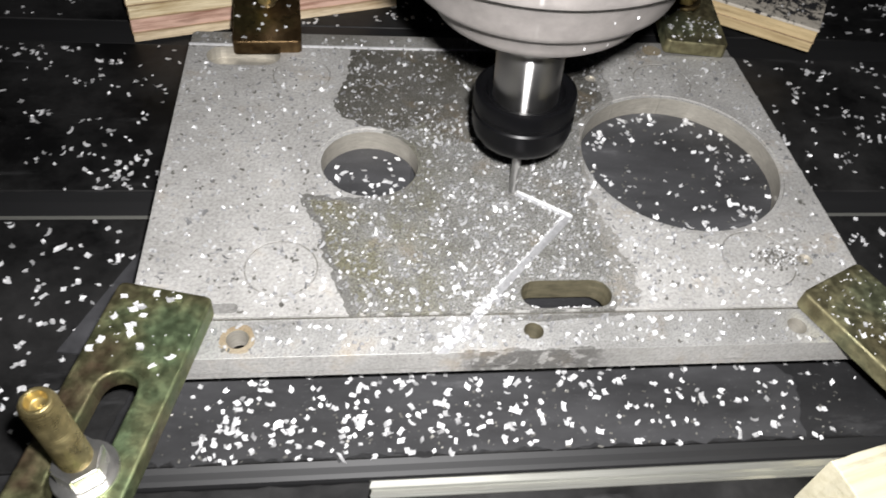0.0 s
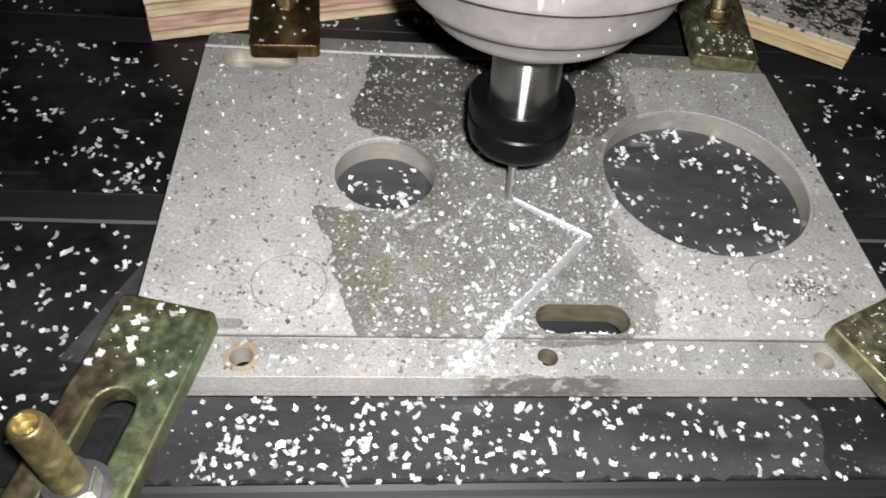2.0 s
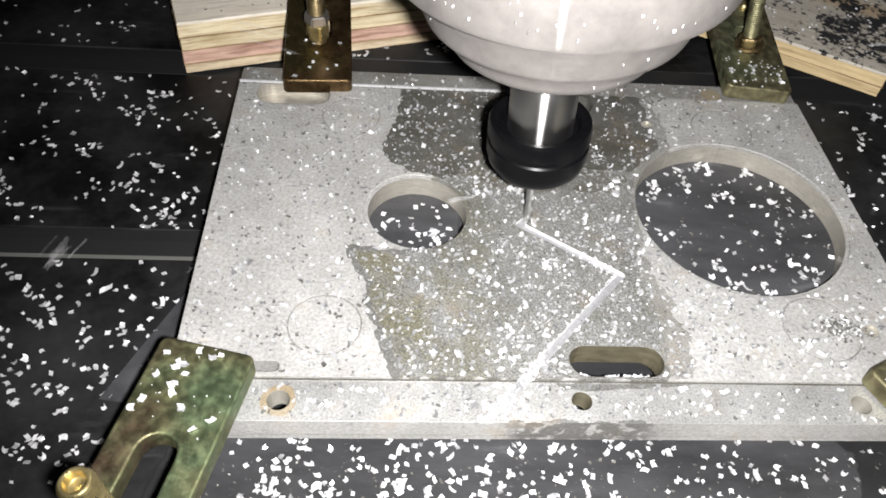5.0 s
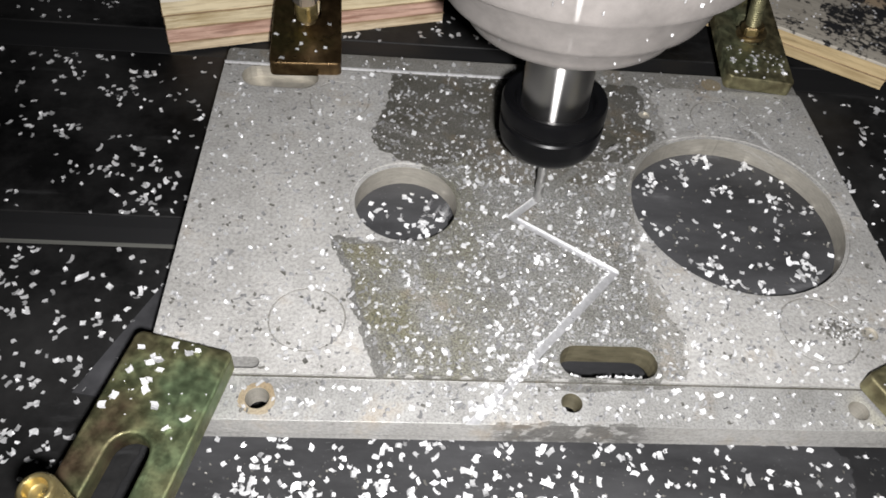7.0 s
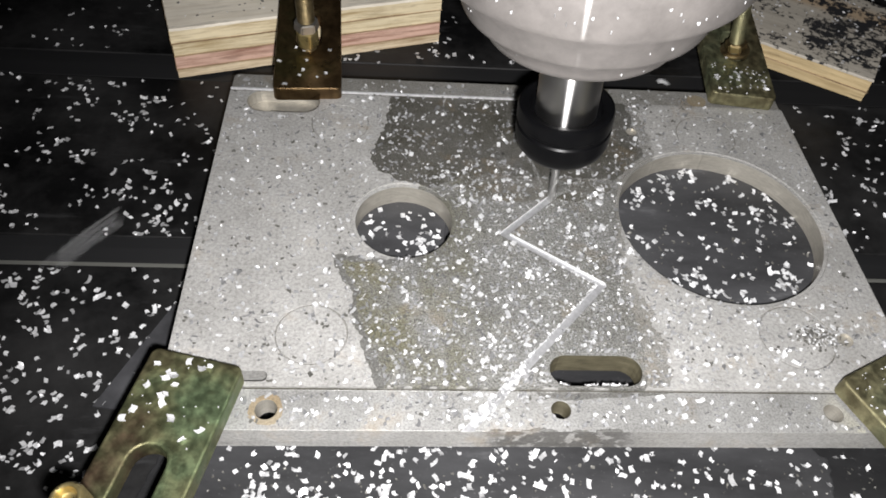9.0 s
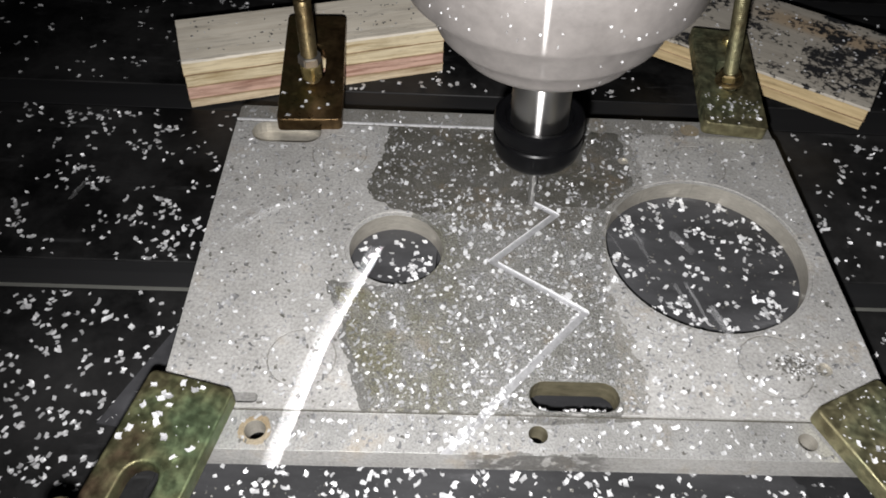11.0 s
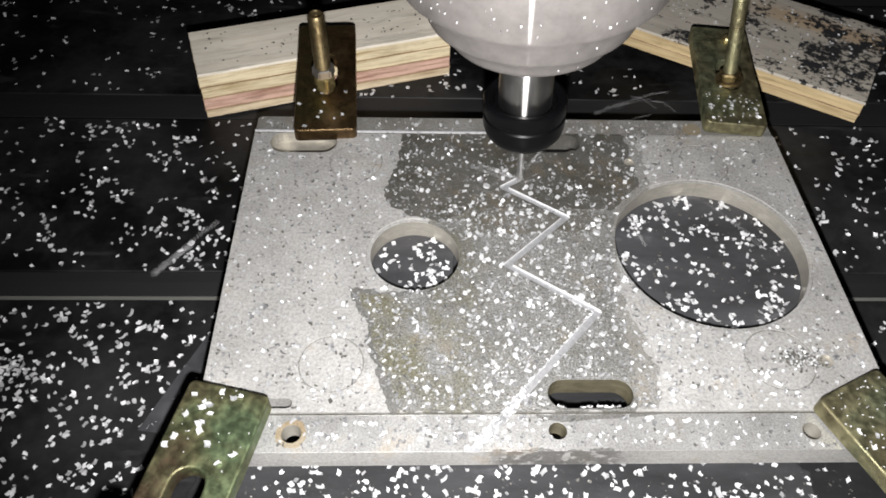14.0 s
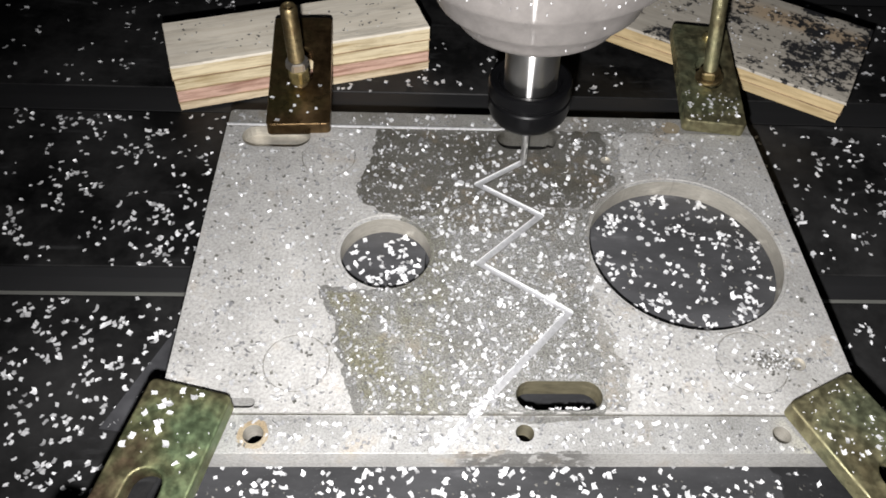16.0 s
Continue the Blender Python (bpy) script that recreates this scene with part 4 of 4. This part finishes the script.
heap("metal_chips", "bright aluminium chips seen through the large hole", scatter(150, (0.118, 0.1945, 0.04, 0.130), 18, lambda x, y, z, r: z < -0.005 and r.random() < 0.3 + 0.7 * ((x - 0.1558) ** 2 + (y - 0.0820) ** 2) / 0.0375 ** 2), M_CHIP, BIG, 8)
heap("metal_chips", "bright aluminium chips seen through the small hole", scatter(34, (0.022, 0.057, 0.057, 0.092), 19, lambda x, y, z, r: z < -0.005), M_CHIP, BIG, 9)
heap("metal_chips", "aluminium chips spread over the plate", scatter(1700, (PX0, PX1, PY0, PY1), 20, near_cut, 0.08), M_CHIP_OILY, (0.0007, 0.0012), 10, 26)
heap("metal_chips", "fine aluminium chips spread over the plate", scatter(2300, (PX0, PX1, PY0, PY1), 21, near_cut, 0.05), M_CHIP_OILY, FINE, 11, 24)
heap("metal_chips", "coarse aluminium chips piled at the groove's start", scatter(20, (0.045, 0.085, -0.0055, 0.02), 22, near_cut), M_CHIP_OILY, BIG, 12)
heap("metal_chips", "aluminium chips beside the slot and on the ledge", scatter(90, (0.095, PX1, PY0, 0.042), 26, lambda x, y, z, r: z > -0.002, 0.1), M_CHIP, MID, 16, 16)
heap("metal_chips", "aluminium chips on the plate's front ledge", scatter(28, (PX0, 0.13, PY0, 0.02), 27, lambda x, y, z, r: z > -0.002, 0.1), M_CHIP, (0.0008, 0.0015), 17, 16)
pile = random.Random(28)
heap("metal_chips", "bright chips heaped over the start of the groove", [(CUT[0][0] + (CUT[1][0] - CUT[0][0]) * u + pile.gauss(0, 0.0011), max(PY0 + 0.001, CUT[0][1] + (CUT[1][1] - CUT[0][1]) * u + pile.gauss(0, 0.0008)), LEDGE + 0.0004 + pile.uniform(0, 0.0006) if u < 0.24 else 0.0002) for u in [pile.uniform(0.05, 0.42) for _ in range(52)]], M_CHIP, (0.0008, 0.0014), 18, 20)
# Burrs along the groove, crowded on one side to stand in for its highlight.
BURRS = []
for a, b, reach in ((CUT[0], CUT[1], 1.0), (CUT[1], CUT[2], 0.5)):
    d = Vector((b[0] - a[0], b[1] - a[1]))
    side = Vector((-d.y, d.x)).normalized() * CUT_R
    for _ in range(130 if reach == 1 else 30):
        u, q = pile.uniform(0.14, 1.0) ** 1.3 * reach, pile.choice((-1, 1, 1, 1, 1)) * pile.uniform(0.75, 1.3)
        BURRS.append((a[0] + d.x * u + side.x * q, a[1] + d.y * u + side.y * q, 0.0 if a[1] + d.y * u > STEP_F else LEDGE))
heap("metal_chips", "fine bright burrs along the groove, also drawing its highlighted edge", BURRS, M_CHIP, (0.0003, 0.0007), 44, 24)
heap("metal_chips", "bright aluminium chips on the table under the plate's edge", [(pile.uniform(-0.03, 0.12) if k < 150 else pile.uniform(0.1, 0.21), pile.uniform(-0.0085, 0.0075), TABLE) for k in range(205)], M_CHIP, BIG, 19)
heap("metal_chips", "dark specks of swarf on the front board", [(pile.uniform(-0.03, 0.19), pile.uniform(-0.0265, -0.006), TABLE + 0.00016) for k in range(190)], M_FLAKE, (0.0003, 0.0007), 20)
heap("metal_chips", "dark specks of swarf seen through the large hole", scatter(110, (0.118, 0.1945, 0.04, 0.116), 51, lambda x, y, z, r: z < -0.005, 0.1), M_FLAKE, (0.0003, 0.0009), 25)
heap("metal_chips", "bright chips at the bottom of the slot", [(pile.uniform(0.087, 0.110), pile.uniform(0.0105, 0.0180), TABLE) for _ in range(30)], M_CHIP, BIG, 26, 30)
caught = [pile.uniform(0.0087, 0.0112) for _ in range(34)]
heap("metal_chips", "bright chips caught on the slot's front wall", [(pile.uniform(0.0865, 0.1105), y, -1.5 * (y - 0.0081) - 0.0006) for y in caught], M_CHIP, (0.0006, 0.0011), 24, 38)
in_stain = lambda x, y, z, r: z > -0.002 and (inside((x, y), FRONT_EDGE) or r.random() < 0.3 and inside((x, y), BACK_EDGE))
heap("metal_chips", "glittering fine swarf stuck in the oily film", scatter(1300, (0.015, 0.134, 0.007, 0.145), 41, in_stain, 0.02), M_CHIP_OILY, (0.0002, 0.00042), 22, 32)
heap("metal_chips", "dark fine swarf stuck in the oily film", scatter(1200, (0.015, 0.134, 0.007, 0.145), 42, in_stain, 0.02), M_FLAKE, (0.00025, 0.0006), 23, 25)
heap("metal_chips", "dark oily specks on the plate", scatter(420, (PX0, PX1, PY0, PY1), 23, lambda x, y, z, r: z > -0.002, 0.2), M_FLAKE, (0.0004, 0.001), 13, 10)


heap("metal_chips", "dark crusted swarf on the plate near a corner", scatter(170, (0.164, 0.184, 0.018, 0.034), 24, lambda x, y, z, r: z > -0.002 and r.random() < math.exp(-((x - 0.174) / 0.006) ** 2 - ((y - 0.027) / 0.004) ** 2), 0.3), M_FLAKE, FINE, 14, 24)
heap("metal_chips", "bright grains in the crusted swarf", scatter(50, (0.164, 0.184, 0.018, 0.034), 25, lambda x, y, z, r: z > -0.002 and r.random() < math.exp(-((x - 0.174) / 0.006) ** 2 - ((y - 0.027) / 0.004) ** 2), 0.1), M_CHIP, FINE, 15, 24)


def on_piece(m, w, l, z, n, seed, size=BIG, label="aluminium chips lying on a clamp", material=None):
    """Chips that lie on a flat piece with the pose m, from its tip or corner."""
    r = random.Random(seed)
    V, F = [], []
    for _ in range(n):
        x, y = r.uniform(*w), r.uniform(*l)
        vs, fs = shard(r.uniform(*size) * 1.3, r.uniform(*size), r)
        q = pose(x, y, z + 0.0003, r.gauss(0, 5), r.gauss(0, 5), r.uniform(0, 360))
        k = len(V)
        V += [tuple(m @ (q @ Vector(v))) for v in vs]
        F += [tuple(i + k for i in f) for f in fs]
    tagged(new("metal_chips", mesh_of("metal_chips", V, F, [material or M_CHIP])), label, "metal chips", kind="stuff")


for m, n, seed, size in ((FL, 17, 31, (0.0014, 0.0020)), (FR, 8, 32, BIG), (BL, 10, 33, BIG), (BR, 14, 34, BIG)):
    on_piece(m, (-0.012, 0.012), (-0.026, -0.002), CLAMP_T, n, seed, size)
on_piece(BR, (-0.012, 0.012), (-0.02, -0.001), CLAMP_T, 40, 35, FINE)
on_piece(FR, (-0.0125, 0.0125), (-0.028, -0.001), CLAMP_T, 60, 38, (0.0002, 0.0006))
on_piece(FL, (-0.0125, 0.0125), (-0.028, -0.001), CLAMP_T, 20, 39, (0.0002, 0.0004))
on_piece(pose(-0.0628, 0.1822, 0.0012, 0, 0, 17.5), (0.005, 0.12), (0.003, 0.033), 0, 26, 36, FINE, "fine aluminium chips on the plywood block")
on_piece(pose(-0.0628, 0.1822, 0.0012, 0, 0, 17.5), (0.005, 0.12), (0.003, 0.033), 0, 60, 43, (0.0004, 0.0011), "dark swarf specks on the plywood block", M_FLAKE)
on_piece(pose(0.1449, 0.2364, -0.0003, 0, 0, -31.5), (0.005, 0.122), (0.004, 0.068), 0, 130, 37, MID, "aluminium chips on the glue-smeared offcut")


# ---- metal that is milled off while the cutter goes ----
def when(mm):
    """The second at which the cutter reaches that many millimetres."""
    a, b = 0.0, 16.0
    for _ in range(30):
        c = (a + b) / 2
        a, b = (c, b) if travelled(c) < mm else (a, c)
    return b


def piece(points, centre, name="metal_chip"):
    """A flat-topped bit of the plate between the groove's walls."""
    n = len(points)
    V = [(x - centre[0], y - centre[1], 0.0) for x, y in points] + [(x - centre[0], y - centre[1], CUT_D) for x, y in points]
    F = [tuple(range(n))] + [tuple(reversed(range(n, 2 * n)))] + [(i + n, (i + 1) % n + n, (i + 1) % n, i) for i in range(n)]
    stain = 1 if inside(centre, BACK_EDGE) else 2 if inside(centre, FRONT_EDGE) else 0
    return mesh_of(name, V, F, [(M_PLATE, M_BACK, M_FRONT)[stain], M_CHIP], [0] + [1] * (n + 1), [(x + centre[0], y + centre[1]) for x, y, _ in V])


def landing(r, near):
    while True:
        a, d = r.uniform(0, 2 * math.pi), abs(r.gauss(0.03, 0.05)) + 0.006
        x, y = near[0] + d * math.cos(a), near[1] + d * math.sin(a) * 0.9
        z = resting(x, y, 0.002)
        if z is not None and not on_cut(x, y) and y > -0.026 and -0.15 < x < 0.29 and y < 0.24:
            return x, y, z


FLIGHTS = []


def add_flight(ob, start, at, r, lift, target=None):
    x, y, z = target or landing(r, start)
    flip = r.choice((180, 180, 180, 160))
    rest = pose(x, y, z + lift, flip + r.gauss(0, 8), r.gauss(0, 8), r.uniform(0, 360))
    FLIGHTS.append((ob, pose(start[0], start[1], start[2]), at, rest, (x, y, z)))


fl = random.Random(5)
PITCH = 1.6
mm = travelled(0) + 1.6
while mm < 143:
    a, b = along(mm), along(mm + PITCH)
    d = Vector((b[0] - a[0], b[1] - a[1]))
    if d.length > PITCH / 1000 * 0.99:
        d.normalize()
        q = Vector((-d.y, d.x)) * CUT_R
        go = when(mm + PITCH - 1.6) if mm + PITCH - 1.6 < travelled(16) else None
        for u, v in ((-1, 0), (0, 1)):
            pts = [(a[0] + q.x * u, a[1] + q.y * u), (b[0] + q.x * u, b[1] + q.y * u), (b[0] + q.x * v, b[1] + q.y * v), (a[0] + q.x * v, a[1] + q.y * v)]
            pts.reverse() if (pts[1][0] - pts[0][0]) * (pts[2][1] - pts[0][1]) - (pts[1][1] - pts[0][1]) * (pts[2][0] - pts[0][0]) < 0 else None
            c = (sum(w[0] for w in pts) / 4, sum(w[1] for w in pts) / 4)
            ob = tagged(new("metal_chip", piece(pts, c)), "bit of plate milled off by the cutter as it passes", "metal chip", "chips milled off during the cut")
            ob.location = (*c, 0)
            if go is not None:
                add_flight(ob, (*c, 0.0), go, fl, 0.0001)
    mm += PITCH
for k, c in enumerate(CUT[2:]):
    ob = tagged(new("metal_chip", piece(ring(c[0], c[1], CUT_R * 0.99, 18), c)), "round bit of plate milled off at a corner of the groove", "metal chip", "chips milled off during the cut")
    ob.location = (*c, -0.00004)
    s = sum(math.hypot(q[0] - p[0], q[1] - p[1]) for p, q in zip(CUT[1:], CUT[2:2 + k + 1])) * 1000
    if s - 1.0 < travelled(16):
        add_flight(ob, (*c, -0.00004), when(s - 1.0), fl, 0.0001)
LOOSE = [mesh_of("metal_chip", *shard(l, w, fl), [M_CHIP]) for l, w in ((0.0019, 0.0014), (0.0023, 0.0011), (0.0016, 0.0014), (0.0018, 0.0010), (0.0014, 0.0012))]
LANDED = scatter(130, (0.118, 0.194, 0.04, 0.115), 41, lambda x, y, z, r: z < -0.005) + scatter(60, (0.022, 0.057, 0.057, 0.092), 42, lambda x, y, z, r: z < -0.005) + scatter(80, (-0.02, 0.19, -0.026, -0.007), 43, table_only, 0.4) + scatter(150, (-0.15, -0.033, 0.086, 0.178), 44, table_only, 0.35) + scatter(230, (-0.13, -0.033, -0.01, 0.068), 45, table_only, 0.45) + scatter(70, (0.205, 0.30, 0.01, 0.178), 46, table_only, 0.3) + scatter(420, (PX0, PX1, PY0, PY1), 47, near_cut, 0.05)
for i in range(60):
    at = fl.uniform(0.1, 15.8)
    x, y = along(travelled(at))
    ob = tagged(new("metal_chip", LOOSE[i % 5]), "bright aluminium chip thrown from the cutter", "metal chip", "chips milled off during the cut")
    add_flight(ob, (x, y, -0.004), at, fl, 0.0004)
HANDFULS = []
while LANDED:
    first = LANDED.pop(0)
    near = sorted((q for q in LANDED if abs(q[2] - first[2]) < 0.001 and math.hypot(q[0] - first[0], q[1] - first[1]) < 0.013), key=lambda q: math.hypot(q[0] - first[0], q[1] - first[1]))[:5]
    LANDED = [q for q in LANDED if q not in near]
    V, F = [], []
    for x, y, z in [first] + near:
        vs, fs = shard(fl.uniform(0.0014, 0.0026), fl.uniform(0.0010, 0.0016), fl) if z < -0.002 else shard(fl.uniform(0.0011, 0.0022), fl.uniform(0.0007, 0.0013), fl)
        q = pose(x - first[0], y - first[1], 0.0003, fl.gauss(0, 9), fl.gauss(0, 9), fl.uniform(0, 360))
        F += [tuple(k + len(V) for k in f) for f in fs]
        V += [tuple(q @ Vector(v)) for v in vs]
    ob = tagged(new("metal_chips", mesh_of("metal_chips", V, F, [M_CHIP if first[2] < -0.002 else M_CHIP_OILY])), "handful of bright aluminium chips thrown from the cutter", "metal chips", kind="stuff")
    HANDFULS.append((ob, fl.uniform(0.2, 15.4), first, fl.uniform(-70, 70)))


# Chips that the cutter throws past the camera: second, place in the air, place below the camera where they come down.
THROWN = [(0.5, (0.0665, -0.0085, 0.0675), 0.02), (7.5, (0.0747, -0.0291, 0.1334), 0.16), (8.3, (0.0759, -0.0743, 0.1348), 0.13), (11.0, (0.0368, -0.0650, 0.1405), -0.01), (11.8, (0.0331, -0.0858, 0.1482), -0.02), (12.7, (0.0037, -0.0701, 0.1527), -0.09), (12.8, (0.0811, -0.0888, 0.1585), 0.15)]
AIRBORNE = []
for i, (at, mid, side) in enumerate(THROWN):
    ob = tagged(new("metal_chip", LOOSE[i % 5]), "bright aluminium chip thrown past the camera by the cutter", "metal chip", "chips milled off during the cut")
    begin, turn = along(travelled(at)), fl.uniform(-40, 40)
    low, high = pose(*begin, -0.004, 0, 0, turn), pose(*mid, 45, 20, turn + 20)
    past, rest = pose(0.7 * mid[0] + 0.3 * side, mid[1] - 0.075, mid[2] - 0.075, 95, 40, turn + 40), pose(side, -0.235, TABLE - 0.0035, 150, 20, turn + 60)
    AIRBORNE.append((ob, [(0, low), (at - 0.15, low), (at, high), (at + 0.15, past), (at + 0.28, rest), (16, rest)]))


def motions():
    """Keys of the spindle, its turning shaft and the flying chips."""
    times = [i * 0.25 for i in range(65)]
    walk(spindle, [(t, pose(*along(travelled(t)), 0, -1.4, SPINDLE_LEAN, 0)) for t in times])
    walk(shaft, [(i / FPS, pose(0, 0, 0, 0, 0, 77 * i)) for i in range(16 * FPS + 1)])
    for ob, start, at, rest, (x, y, z) in FLIGHTS:
        d = math.hypot(x - start.translation.x, y - start.translation.y)
        last = min(15.99, at + 0.15 + d * 1.2)
        first = max(1 / FPS, last - (0.15 + d * 1.2))
        rows, qa, qb = [(0, start), (first, start)], start.to_quaternion(), rest.to_quaternion()
        for u in (0.25, 0.5, 0.75, 1.0):
            place = start.translation.lerp(rest.translation, u) + Vector((0, 0, (0.012 + 0.15 * d) * 4 * u * (1 - u)))
            rows.append((first + (last - first) * u, Matrix.LocRotScale(place, qa.slerp(qb, u), None)))
        walk(ob, rows + [(16, rest)])
    for ob, at, end, turn in HANDFULS:
        begin = Vector((*along(travelled(at)), -0.0045))
        d = (Vector(end) - begin).length
        rows = [(0, pose(*begin, 0, 0, turn)), (at, pose(*begin, 0, 0, turn))]
        for u in (0.25, 0.5, 0.75, 1.0):
            place = begin.lerp(Vector(end), u) + Vector((0, 0, (0.015 + 0.2 * d) * 4 * u * (1 - u)))
            rows.append((at + (0.12 + d) * u, pose(*place, 0, 0, turn * (1 - u))))
        walk(ob, rows + [(16, pose(*end))])
    for ob, rows in AIRBORNE:
        walk(ob, rows)


motions()
